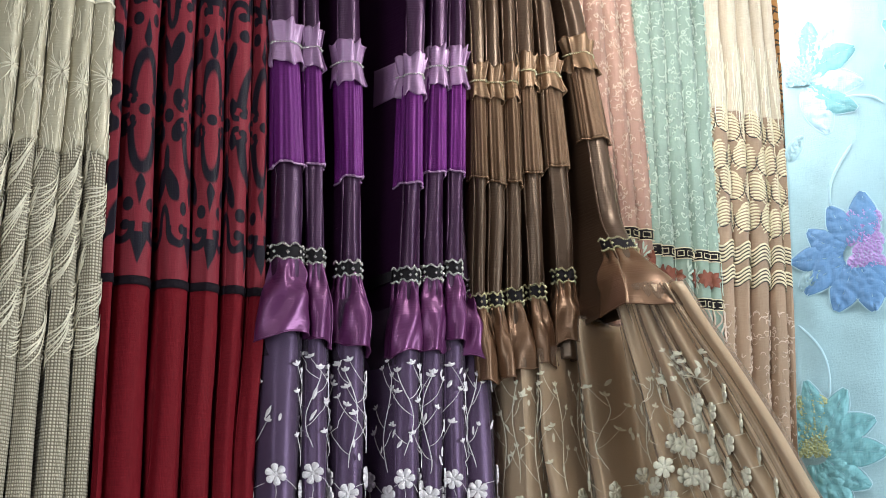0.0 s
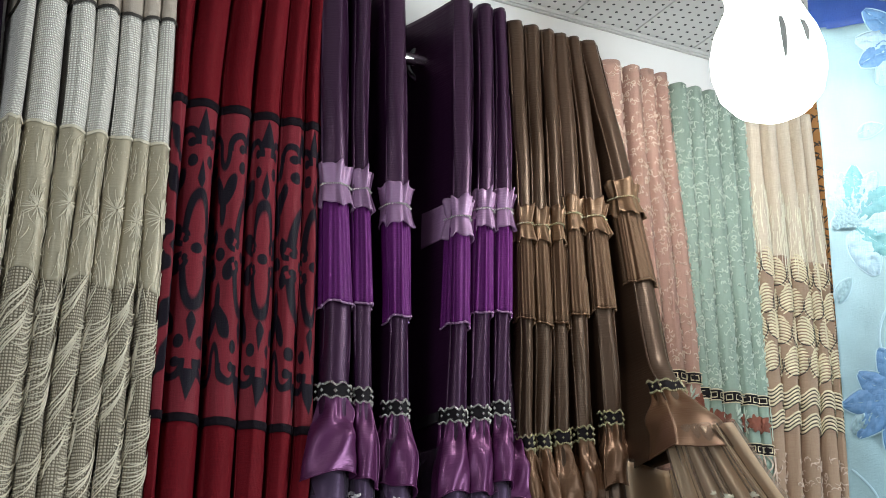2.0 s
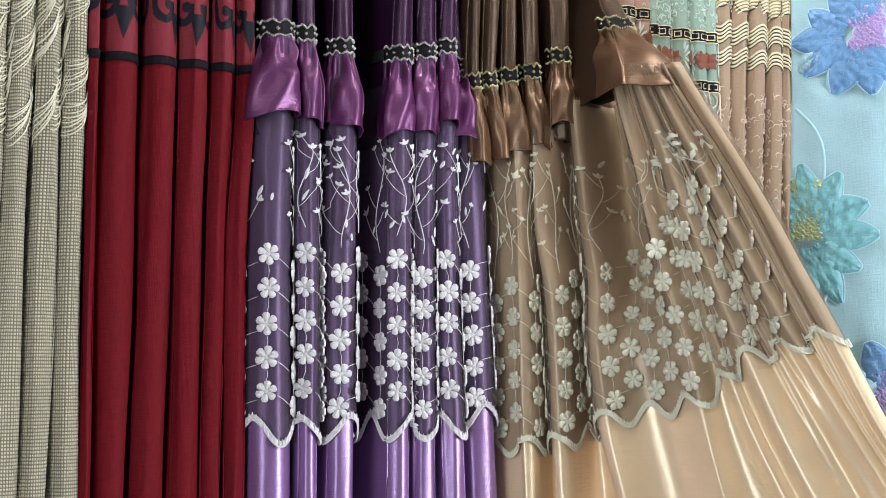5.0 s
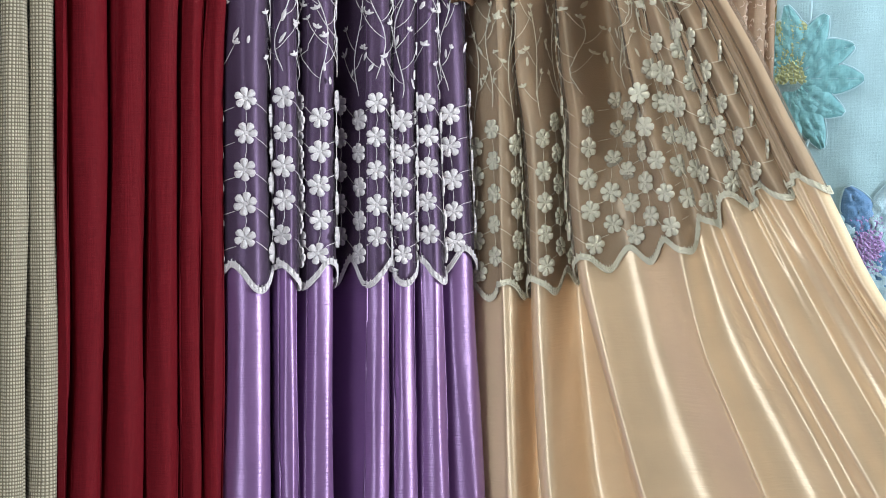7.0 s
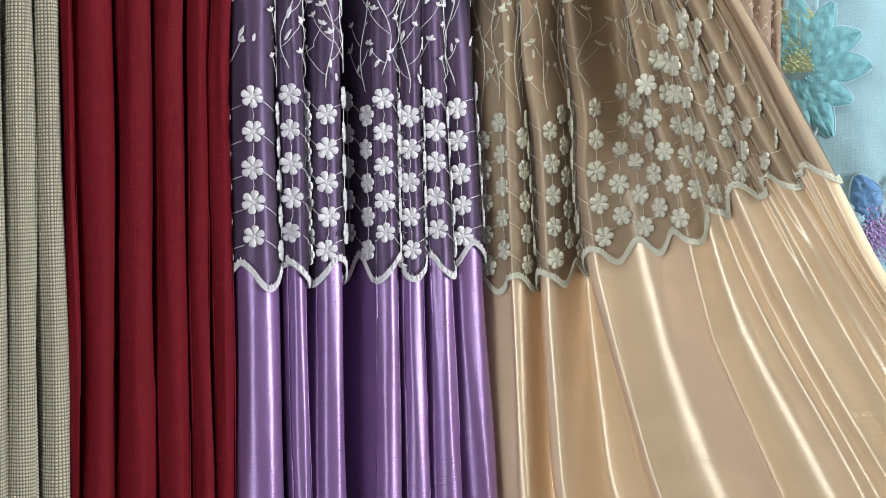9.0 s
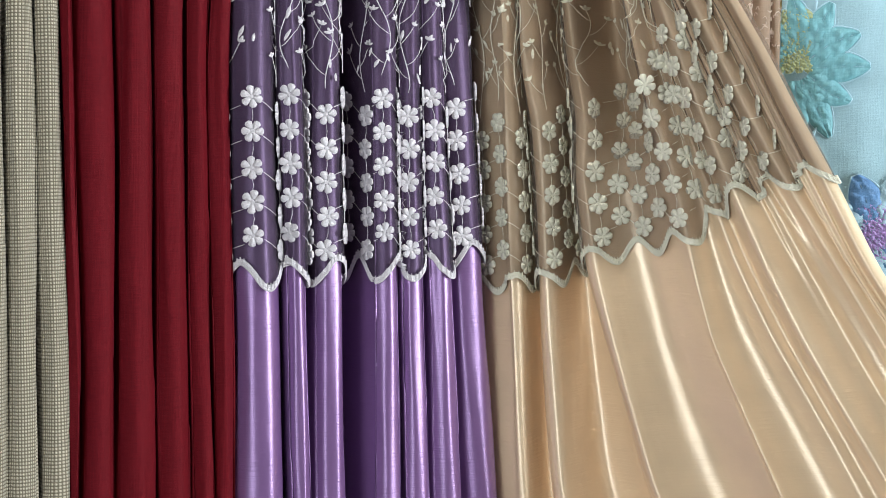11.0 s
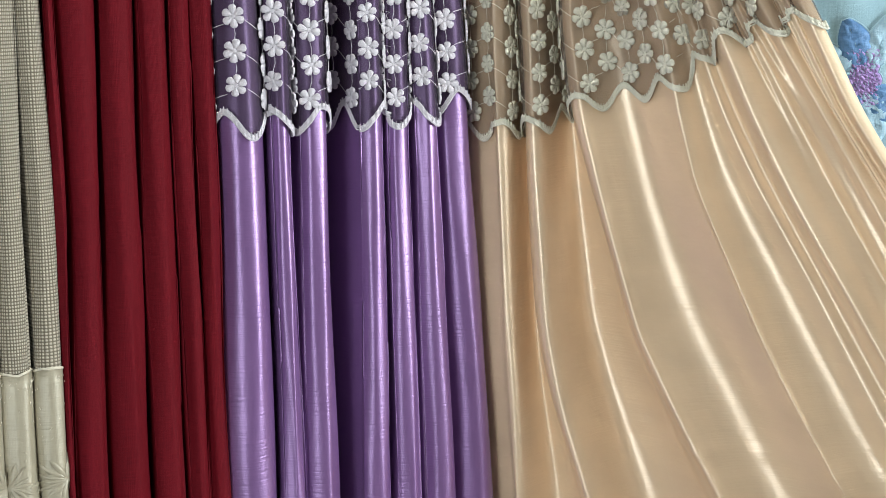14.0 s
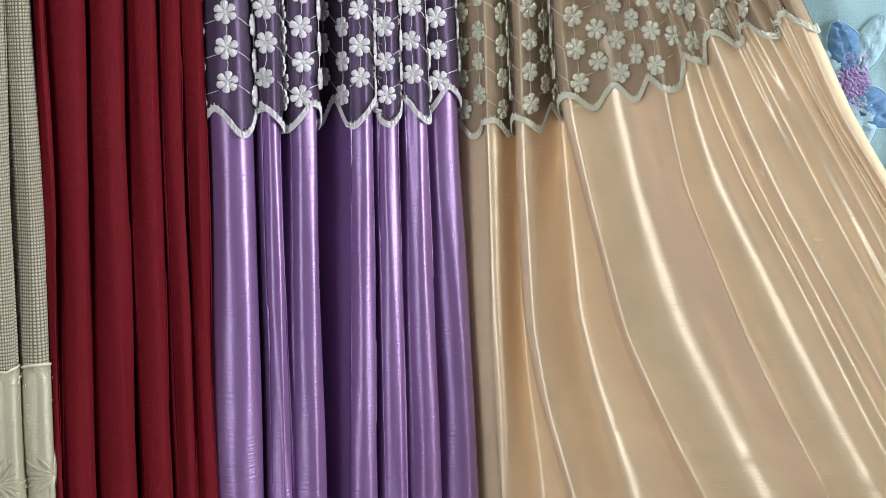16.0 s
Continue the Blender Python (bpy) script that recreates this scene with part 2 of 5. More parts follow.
class Thread:
    """Raised embroidery threads laid on a drape, gathered into one mesh."""

    def __init__(self, s, lift=0.002):
        self.s, self.lift, self.v, self.f = s, lift, [], []

    def line(self, us, zs, width=0.0012, rise=0.0008):
        us, zs = np.asarray(us, float), np.asarray(zs, float)
        p, n = self.s.at(us, zs)
        d = np.gradient(p, axis=0)
        d /= np.linalg.norm(d, axis=1, keepdims=True) + 1e-9
        side = np.cross(n, d)
        taper = np.full(len(us), width / 2)[:, None]
        taper[0] *= 0.5
        taper[-1] *= 0.4
        a, b, c = p + n * self.lift - side * taper, p + n * (self.lift + rise), p + n * self.lift + side * taper
        k = len(self.v)
        for x, y, z in zip(a, b, c):
            self.v += [x, y, z]
        for i in range(len(us) - 1):
            j = k + 3 * i
            self.f += [(j, j + 3, j + 4, j + 1), (j + 1, j + 4, j + 5, j + 2)]

    def leaf(self, u, z, ang, length, width, rise=0.0012):
        t = np.linspace(0, 1, 5)
        prof = np.sin(math.pi * (0.08 + 0.88 * t)) ** 0.8
        du, dz = math.cos(ang), math.sin(ang)
        cu, cz = u + du * length * t, z + dz * length * t
        k = len(self.v)
        rows = []
        for sgn in (-1, 0, 1):
            p, n = self.s.at(cu - sgn * dz * width / 2 * prof, cz + sgn * du * width / 2 * prof)
            rows.append(p + n * (self.lift + (rise if sgn == 0 else 0)))
        for i in range(5):
            self.v += [rows[0][i], rows[1][i], rows[2][i]]
        for i in range(4):
            j = k + 3 * i
            self.f += [(j, j + 3, j + 4, j + 1), (j + 1, j + 4, j + 5, j + 2)]

    def done(self, name, material, parent, label="", kind=""):
        uv = [(v[0], v[2]) for v in self.v]
        return obj(name, self.v, self.f, material, parent, label, uv, kind=kind)


def flower_mesh(name, material, petals=6, r=0.0126):
    """An embroidered flower: padded petals with a stitched rim round a small hollow."""
    v, f = [], []
    for k in range(petals):
        a0 = 2 * math.pi * k / petals
        ring = []
        for da, rr, h in ((-0.50, 0.24, 0.8), (-0.50, 0.58, 0.9), (-0.40, 0.88, 0.8), (-0.16, 1.0, 0.7), (0.16, 1.0, 0.7), (0.40, 0.88, 0.8), (0.50, 0.58, 0.9), (0.50, 0.24, 0.8)):
            ring.append((r * rr * math.cos(a0 + da), r * rr * math.sin(a0 + da), 0.0016 * h - 0.0002))
        b = len(v)
        v += ring
        v += [(r * 0.62 * math.cos(a0), r * 0.62 * math.sin(a0), 0.0007), (r * 0.83 * math.cos(a0), r * 0.83 * math.sin(a0), 0.0005), (r * 0.32 * math.cos(a0), r * 0.32 * math.sin(a0), 0.0013)]
        for i in range(8):
            f.append((b + i, b + (i + 1) % 8, b + (10 if i in (7,) else 9 if i in (2, 3, 4) else 8)))
        f += [(b + 2, b + 9, b + 8), (b + 9, b + 5, b + 8), (b + 0, b + 8, b + 10), (b + 7, b + 10, b + 8)]
        low = len(v)
        v += [(x, y, -0.0012) for x, y, _ in ring]
        for i in range(8):
            f.append((b + i, low + i, low + (i + 1) % 8, b + (i + 1) % 8))
    b = len(v)
    v.append((0, 0, 0.0022))
    v += [(r * 0.26 * math.cos(i * math.pi / 4), r * 0.2 * math.sin(i * math.pi / 4), 0.0006) for i in range(8)]
    f += [(b, b + 1 + i, b + 1 + (i + 1) % 8) for i in range(8)]
    me = bpy.data.meshes.new(name)
    me.from_pydata(v, [], f)
    me.polygons.foreach_set("use_smooth", [True] * len(me.polygons))
    me.materials.append(material)
    return me


def lay(me, name, s, u, z, lift, parent, turn=0.0, size=1.0):
    """Lays a small mesh flat on the drape."""
    p, n = s.at(u, z)
    p, n = Vector(p[0]), Vector(n[0])
    up = Vector((0, 0, 1))
    right = up.cross(n).normalized()
    m = Matrix((right, up, n)).transposed().to_4x4()
    ob = new(name, me)
    ob.parent = parent
    ob.matrix_basis = Matrix.Translation(p + n * lift) @ m @ Matrix.Rotation(turn, 4, "Z") @ Matrix.Scale(size, 4)
    return ob


def torus(bm, big, small, m, seg=36, ring=8):
    vs = []
    for i in range(seg):
        a = 2 * math.pi * i / seg
        vs.append([bm.verts.new(m @ Vector(((big + small * math.cos(b)) * math.cos(a), (big + small * math.cos(b)) * math.sin(a), small * 0.55 * math.sin(b)))) for b in [2 * math.pi * j / ring for j in range(ring)]])
    for i in range(seg):
        for j in range(ring):
            fc = bm.faces.new((vs[i][j], vs[(i + 1) % seg][j], vs[(i + 1) % seg][(j + 1) % ring], vs[i][(j + 1) % ring]))
            fc.smooth = True


def lathe(bm, profile, seg=32, m=Matrix()):
    rings = []
    for r, z in profile:
        rings.append([bm.verts.new(m @ Vector((r * math.cos(2 * math.pi * i / seg), r * math.sin(2 * math.pi * i / seg), z))) for i in range(seg)])
    for a, b in zip(rings, rings[1:]):
        for i in range(seg):
            fc = bm.faces.new((a[i], a[(i + 1) % seg], b[(i + 1) % seg], b[i]))
            fc.smooth = True
    bm.faces.new(rings[0][::-1])
    bm.faces.new(rings[-1])


def box(bm, a, b):
    r = bmesh.ops.create_cube(bm, size=1)
    for v in r["verts"]:
        v.co = Vector([(a[i] + b[i]) / 2 + v.co[i] * (b[i] - a[i]) for i in range(3)])


def solid(name, a, b, material, bevel=0.0):
    bm = bmesh.new()
    box(bm, a, b)
    if bevel:
        bmesh.ops.bevel(bm, geom=bm.edges[:], offset=bevel, segments=2, affect="EDGES")
    me = bpy.data.meshes.new(name)
    bm.to_mesh(me)
    bm.free()
    me.materials.append(material)
    return new(name, me)


def scallop(u, period, depth, phase=0.0):
    """Drop of a scalloped hem: rounded lobes that meet in upward notches."""
    return -depth * (0.5 - 0.5 * np.cos(2 * math.pi * (u / period + phase))) ** 0.85


# ---------------------------------------------------------------- colours
M_WALL = plain("white_wall_paint", (0.78, 0.78, 0.76), 0.85, vary=0.05, scale=6, bump=0.15)
# walls out of view, kept dark so little light bounces into the folds
M_DARK_WALL = plain("dark_unseen_wall", (0.10, 0.085, 0.075), 0.8, vary=0.4, scale=4)
M_FLOOR = plain("grey_floor_tile", (0.26, 0.24, 0.22), 0.35, vary=0.15, scale=5)
M_TRIM = plain("ceiling_trim_paint", (0.5, 0.5, 0.48), 0.6)
M_CHROME = plain("polished_steel", (0.75, 0.75, 0.74), 0.18, metal=1.0, vary=0.05)
M_DARKRING = plain("smoked_chrome", (0.10, 0.10, 0.11), 0.2, metal=1.0)
M_GEM = plain("clear_rhinestone", (0.82, 0.80, 0.70), 0.16, metal=0.7, vary=0.4, scale=300, spec=1.0)
M_GOLDGEM = plain("champagne_rhinestone", (0.80, 0.70, 0.46), 0.16, metal=0.7, vary=0.4, scale=300, spec=1.0)
M_BANDCLOTH = plain("black_ribbon", (0.012, 0.010, 0.012), 0.7, spec=0.1)
M_GREY = plain("grey_lamp_plastic", (0.32, 0.32, 0.31), 0.45)

M_BEIGE_NET = mesh_weave("beige_net", (0.52, 0.46, 0.35), (0.15, 0.125, 0.085), 0.0032)
M_BEIGE_NET_PALE = mesh_weave("pale_net", (0.92, 0.89, 0.82), (0.44, 0.41, 0.36), 0.0028)
M_BEIGE_SATIN = cloth("beige_satin", (0.34, 0.30, 0.215), 0.38, 0.8, 0.05, tint=(0.95, 0.92, 0.84), metal=0.1, relief=0.3)
M_BEIGE_TOP = cloth("taupe_header", (0.40, 0.34, 0.28), 0.5, 0.4, 0.2)
M_BEIGE_THREAD = plain("cream_thread", (0.64, 0.58, 0.45), 0.55, vary=0.25, scale=200)
M_RED = cloth("crimson_slub", (0.088, 0.0025, 0.007), 0.62, 0.16, 0.0, slub=0.45, other=(0.22, 0.010, 0.016), tint=(0.9, 0.5, 0.5))
M_DAMASK = patterned("damask", (0.155, 0.015, 0.024), (0.006, 0.004, 0.009), 0.6)
M_FLORAL = patterned("violet_floral_print", (0.045, 0.02, 0.06), (0.42, 0.36, 0.46), 0.5)
M_RED_TAPE = cloth("dark_tape", (0.007, 0.004, 0.007), 0.7, 0.1, 0.0)
M_PLUM = cloth("plum_satin", (0.024, 0.005, 0.024), 0.35, 1.0, 0.0, slub=0.14, tint=(0.95, 0.7, 0.95), metal=0.4, relief=0.1)
M_VIOLET = cloth("violet_satin", (0.20, 0.10, 0.25), 0.34, 1.0, 0.0, slub=0.12, tint=(0.97, 0.93, 1.0), metal=0.35, relief=0.1)
M_LILAC = cloth("lilac_satin", (0.27, 0.15, 0.27), 0.42, 0.7, 0.05, slub=0.12, metal=0.2, relief=0.2)
M_FRILL_V = cloth("violet_organza", (0.075, 0.005, 0.085), 0.45, 0.3, 0.0, slub=0.4, tint=(0.9, 0.6, 0.95), other=(0.21, 0.035, 0.23))
M_RUFF_P = cloth("plum_ruffle_satin", (0.105, 0.022, 0.09), 0.38, 1.0, 0.0, slub=0.1, tint=(1.0, 0.75, 0.95), metal=0.45, relief=0.1)
M_LACE_P = cloth("violet_voile", (0.055, 0.038, 0.062), 0.6, 0.2, 0.1, alpha=0.55, slub=0.2)
M_EMB_W = plain("silver_white_thread", (0.72, 0.67, 0.70), 0.45, vary=0.3, scale=700, bump=1.0)
M_BROWN = cloth("bronze_satin", (0.048, 0.026, 0.016), 0.35, 1.0, 0.0, slub=0.1, tint=(1.0, 0.84, 0.68), metal=0.4, relief=0.1)
M_GOLD_COLLAR = cloth("gold_collar_satin", (0.14, 0.078, 0.043), 0.38, 0.9, 0.0, slub=0.1, tint=(1.0, 0.88, 0.7), metal=0.4, relief=0.2)
M_FRILL_B = cloth("bronze_organza", (0.085, 0.047, 0.027), 0.45, 0.4, 0.0, slub=0.25, tint=(1.0, 0.85, 0.65), metal=0.2)
M_RUFF_B = cloth("copper_ruffle_satin", (0.13, 0.066, 0.036), 0.38, 1.0, 0.0, slub=0.1, tint=(1.0, 0.85, 0.7), metal=0.45, relief=0.1)
M_CREAM = cloth("champagne_satin", (0.83, 0.615, 0.395), 0.32, 1.0, 0.0, slub=0.1, other=(0.88, 0.77, 0.62), metal=0.18, relief=0.1)
M_LACE_B = cloth("bronze_voile", (0.24, 0.17, 0.125), 0.6, 0.2, 0.1, alpha=0.38, slub=0.2)
M_EMB_C = plain("ivory_thread", (0.82, 0.77, 0.62), 0.5, vary=0.25, scale=700, bump=1.0)
M_PINK = cloth("rose_crepe", (0.38, 0.235, 0.19), 0.7, 0.3, 0.15)
M_PINK_T = plain("pale_rose_thread", (0.60, 0.46, 0.37), 0.45, vary=0.25, scale=300)
M_GREEN = cloth("mint_crepe", (0.24, 0.32, 0.27), 0.7, 0.3, 0.15)
M_GREEN_T = plain("pale_mint_thread", (0.48, 0.57, 0.49), 0.45, vary=0.25, scale=300)
M_TAN = cloth("tan_chenille", (0.29, 0.19, 0.13), 0.7, 0.3, 0.15, slub=0.5, other=(0.46, 0.33, 0.23))
M_TAN_PALE = cloth("pale_tan_brushed", (0.52, 0.42, 0.31), 0.65, 0.3, 0.3, slub=0.8, other=(0.75, 0.68, 0.56))
M_STRAW = plain("straw_thread", (0.70, 0.61, 0.42), 0.5, vary=0.25, scale=250)
M_BLACK_T = plain("black_thread", (0.03, 0.025, 0.02), 0.6)
M_RUST = plain("rust_thread", (0.19, 0.05, 0.025), 0.6, vary=0.25, scale=200)
M_ORANGE = cloth("orange_brocade", (0.42, 0.20, 0.06), 0.6, 0.4, 0.2)
M_WINE = cloth("wine_brocade", (0.22, 0.02, 0.02), 0.6, 0.4, 0.2)
M_YELLOW = cloth("yellow_border", (0.5, 0.42, 0.18), 0.6, 0.4, 0.2)
M_SKY = cloth("ice_blue_taffeta", (0.30, 0.47, 0.53), 0.45, 0.5, 0.2, slub=0.12)
M_ROYAL = cloth("royal_blue_header", (0.018, 0.06, 0.26), 0.5, 0.4, 0.2, slub=0.25)
M_TEAL = cloth("teal_petal_cloth", (0.12, 0.36, 0.41), 0.4, 0.5, 0.1, other=(0.32, 0.55, 0.58), slub=0.4)
M_AZURE = cloth("azure_petal_cloth", (0.08, 0.22, 0.46), 0.4, 0.5, 0.1, other=(0.25, 0.43, 0.65), slub=0.4)
M_PALEPETAL = cloth("pale_petal_cloth", (0.28, 0.48, 0.60), 0.4, 0.5, 0.2, other=(0.7, 0.82, 0.85), slub=0.4)
M_OLIVE = cloth("olive_scale_cloth", (0.42, 0.46, 0.24), 0.5, 0.4, 0.2, slub=0.3)
M_MAUVE = cloth("mauve_scale_cloth", (0.42, 0.28, 0.58), 0.5, 0.4, 0.2, slub=0.3)
# stitched rims; the highlight on their quilted edges is put into the pale colour
M_LIT_RIM = plain("highlit_blue_stitch", (0.40, 0.60, 0.68), 0.4)


def perforated():
    """Ceiling board: white, with rows of small dark holes."""
    n = Nodes("perforated_board")
    c = n.t.nodes.new("ShaderNodeTexCoord")
    sep = n.t.nodes.new("ShaderNodeSeparateXYZ")
    n.link(c.outputs["Object"], sep.inputs[0])
    fx = n.math("SUBTRACT", n.math("FRACT", n.math("MULTIPLY", sep.outputs[0], 1 / 0.0193)), 0.5)
    fy = n.math("SUBTRACT", n.math("FRACT", n.math("MULTIPLY", sep.outputs[1], 1 / 0.0193)), 0.5)
    d = n.math("SQRT", n.math("ADD", n.math("MULTIPLY", fx, fx), n.math("MULTIPLY", fy, fy)))
    hole = n.math("LESS_THAN", d, 0.15)
    f = n.noise(c.outputs["Object"], 8, 4)
    n.link(n.mix(hole, n.mix(f, (0.55, 0.55, 0.53), (0.68, 0.68, 0.66)), (0.06, 0.06, 0.06)), n.b.inputs["Base Color"])
    n.set(Roughness=0.8)
    n.bump(n.math("SUBTRACT", 1.0, hole), 0.8, 0.004)
    return n.m


# ---------------------------------------------------------------- the room
WALL_Y, CEIL = 0.10, 2.645
tagged(solid("wall_north", (-3.0, WALL_Y, 0), (2.2, WALL_Y + 0.12, CEIL + 0.2), M_WALL), kind="structure")
tagged(solid("wall_south", (-3.0, -4.32, 0), (2.2, -4.2, CEIL + 0.2), M_DARK_WALL), kind="structure")


def east_wall():
    """The unseen east wall, with an opening assumed for the added window light."""
    bm = bmesh.new()
    top = CEIL + 0.2
    for a, b in (((2.2, -4.2, 0), (2.32, -3.4, top)), ((2.2, -2.5, 0), (2.32, WALL_Y + 0.12, top)), ((2.2, -3.4, 0), (2.32, -2.5, 0.35)), ((2.2, -3.4, 2.15), (2.32, -2.5, top))):
        box(bm, a, b)
    me = bpy.data.meshes.new("wall_east")
    bm.to_mesh(me)
    bm.free()
    me.materials.append(M_DARK_WALL)
    tagged(new("wall_east", me), kind="structure")
    w = thing("assumed_window", "unseen white window frame added round the side light", "window", kind="structure")
    for a, b in (((2.22, -3.4, 0.35), (2.29, -3.35, 2.15)), ((2.22, -2.55, 0.35), (2.29, -2.5, 2.15)), ((2.22, -3.35, 0.35), (2.29, -2.55, 0.40)), ((2.22, -3.35, 2.10), (2.29, -2.55, 2.15))):
        bm = bmesh.new()
        box(bm, a, b)
        part("assumed_window_frame", bm, M_WALL, w)


east_wall()


def west_wall():
    """The unseen west wall, with a doorway assumed for the added fill light."""
    bm = bmesh.new()
    top = CEIL + 0.2
    for a, b in (((-3.12, -4.2, 0), (-3.0, -2.6, top)), ((-3.12, -1.6, 0), (-3.0, WALL_Y + 0.12, top)), ((-3.12, -2.6, 2.1), (-3.0, -1.6, top))):
        box(bm, a, b)
    me = bpy.data.meshes.new("wall_west")
    bm.to_mesh(me)
    bm.free()
    me.materials.append(M_DARK_WALL)
    tagged(new("wall_west", me), kind="structure")
    d = thing("assumed_door", "unseen white door frame added round the left fill light", "door", kind="structure")
    for a, b in (((-3.10, -2.6, 0), (-3.02, -2.56, 2.1)), ((-3.10, -1.64, 0), (-3.02, -1.6, 2.1)), ((-3.10, -2.56, 2.06), (-3.02, -1.64, 2.1))):
        bm = bmesh.new()
        box(bm, a, b)
        part("assumed_door_frame", bm, M_WALL, d)


west_wall()
tagged(solid("floor", (-3.0, -4.2, -0.1), (2.2, WALL_Y, 0), M_FLOOR), kind="structure")
tagged(solid("baseboard", (-3.0, WALL_Y - 0.015, 0.0), (2.2, WALL_Y, 0.08), M_TRIM), kind="structure")
tagged(solid("trim", (-3.0, WALL_Y - 0.012, CEIL - 0.012), (2.2, WALL_Y, CEIL), M_TRIM, 0.003), kind="structure")


def build_ceiling():
    bm = bmesh.new()
    pitch = 0.1335
    x0 = 0.081 - pitch * 24
    x = x0
    while x < 2.2:
        y = WALL_Y - 0.002
        while y > -4.2:
            box(bm, (max(x, -3.0) + 0.0015, max(y - 0.6, -4.2) + 0.0015, CEIL), (min(x + pitch, 2.2) - 0.0015, y - 0.0015, CEIL + 0.012))
            y -= 0.6
        x += pitch
    box(bm, (-3.0, -4.2, CEIL + 0.013), (2.2, WALL_Y, CEIL + 0.05))
    me = bpy.data.meshes.new("ceiling")
    bm.to_mesh(me)
    bm.free()
    me.materials.append(perforated())
    tagged(new("ceiling", me), kind="structure")


build_ceiling()


def rod_between(name, a, b, r, material, parent):
    a, b = Vector(a), Vector(b)
    m = Matrix.Translation(a) @ (b - a).to_track_quat("Z", "Y").to_matrix().to_4x4()
    bm = bmesh.new()
    lathe(bm, [(r, 0), (r, (b - a).length)], 20, m)
    return part(name, bm, material, parent)


rail = thing("curtain_rod", "polished steel curtain rod along the white wall", "curtain rod")
rod_between("pole", (-1.2, -0.02, 2.41), (0.68, -0.02, 2.41), 0.0095, M_CHROME, rail)
for bx in (-0.95, -0.39, 0.66):
    rod_between("bracket", (bx, -0.02, 2.41), (bx, WALL_Y, 2.41), 0.006, M_CHROME, rail)


# ---------------------------------------------------------------- beige net curtain
def beige_curtain():
    c = thing("curtain", "beige net curtain with feathered cream embroidery in loose folds", "curtain", "curtains on the rod")
    ky = dict(y=-0.09, back=0.02)
    k = [
        (2.52, tubes([(-0.738, .007), (-0.709, .0185), (-0.672, .014), (-0.638, .0145), (-0.606, .013), (-0.580, .011), (-0.556, .011)], **ky)),
        (2.20, tubes([(-0.742, .008), (-0.709, .0195), (-0.669, .0145), (-0.637, .0145), (-0.607, .013), (-0.583, .0115), (-0.558, .012)], **ky)),
        (1.83, tubes([(-0.762, .016), (-0.718, .018), (-0.684, .0125), (-0.655, .0135), (-0.625, .0155), (-0.5925, .0145), (-0.5615, .0145)], **ky)),
        (1.25, tubes([(-0.80, .028), (-0.742, .018), (-0.708, .015), (-0.676, .0155), (-0.643, .016), (-0.608, .016), (-0.5725, .0145)], **ky)),
        (0.99, tubes([(-0.82, .028), (-0.762, .018), (-0.728, .016), (-0.693, .017), (-0.656, .018), (-0.618, .018), (-0.580, .017)], **ky)),
        (0.02, tubes([(-0.85, .03), (-0.792, .018), (-0.753, .017), (-0.714, .018), (-0.674, .019), (-0.632, .019), (-0.59, .018)], **ky)),
    ]
    s = Drape(k, seed=1)
    L = s.u[-1]
    seam = 2.335 + 0.003 * np.cos(s.u * 60)
    scal = 2.152 + 0.004 * np.abs(np.sin(s.u * 75))
    sheet("header", s, 2.52, seam, 14, M_BEIGE_TOP, c, 0.001, "plain taupe header cloth")
    sheet("net_panel", s, seam, scal - 0.004, 30, M_BEIGE_NET_PALE, c, 0.0, "pale herringbone net")
    sheet("embroidered_band", s, scal, 1.955 + 0.006 * np.sin(s.u * 90), 30, M_BEIGE_SATIN, c, 0.0015, "cream satin band with fringed embroidery")
    sheet("net_cloth", s, 1.965, 1.084, 120, M_BEIGE_NET, c, 0.0, "coarse beige net")
    hem = 1.086 + 0.004 * np.abs(np.sin(s.u * 85))
    sheet("lower_band", s, hem, 0.02, 60, M_BEIGE_SATIN, c, 0.0015, "cream satin hem with gathered flowers")
    r = random.Random(5)
    piping = Thread(s, 0.002)
    uu = np.linspace(0.02, L - 0.01, 300)
    piping.line(uu, 2.152 + 0.004 * np.abs(np.sin(uu * 75)), 0.004, 0.0015)
    piping.done("piping", M_BEIGE_THREAD, c)
    dark = Thread(s, 0.0022)
    dark.line(uu, 2.335 + 0.003 * np.cos(uu * 60), 0.005, 0.001)
    dark.done("seam", M_BLACK_T, c)
    low = Thread(s, 0.0022)
    low.line(uu, 1.086 + 0.004 * np.abs(np.sin(uu * 85)), 0.003, 0.001)
    low.done("hem_seam", M_BEIGE_THREAD, c)
    fr, burst = Thread(s, 0.0025), Thread(s, 0.0027)
    for _ in range(1500):      # fringe of fine upright threads
        u, z = r.uniform(0.02, L - 0.02), r.choice((r.uniform(2.11, 2.148), r.uniform(1.96, 2.09), r.uniform(1.96, 2.05)))
        ln = r.uniform(0.012, 0.04)
        t = np.linspace(0, 1, 5)
        fr.line(u + r.uniform(-.008, .008) * t + r.uniform(-.003, .003) * np.sin(3 * t), z - ln * t, r.uniform(0.0007, 0.0014), 0.0007)
    fr.done("fringe", M_BEIGE_THREAD, c, kind="stuff")
    for i in range(7):         # spiky flower across each fold
        a, b = s.tube(i)
        for _ in range(34):
            ang, ln = r.uniform(0, 6.28), r.uniform(0.012, 0.030)
            t = np.linspace(0.1, 1, 4)
            burst.line(0.45 * a + 0.55 * b + 0.75 * ln * math.cos(ang) * t, 2.052 - 0.012 * (i % 2) + ln * math.sin(ang) * t, 0.0013, 0.0009)
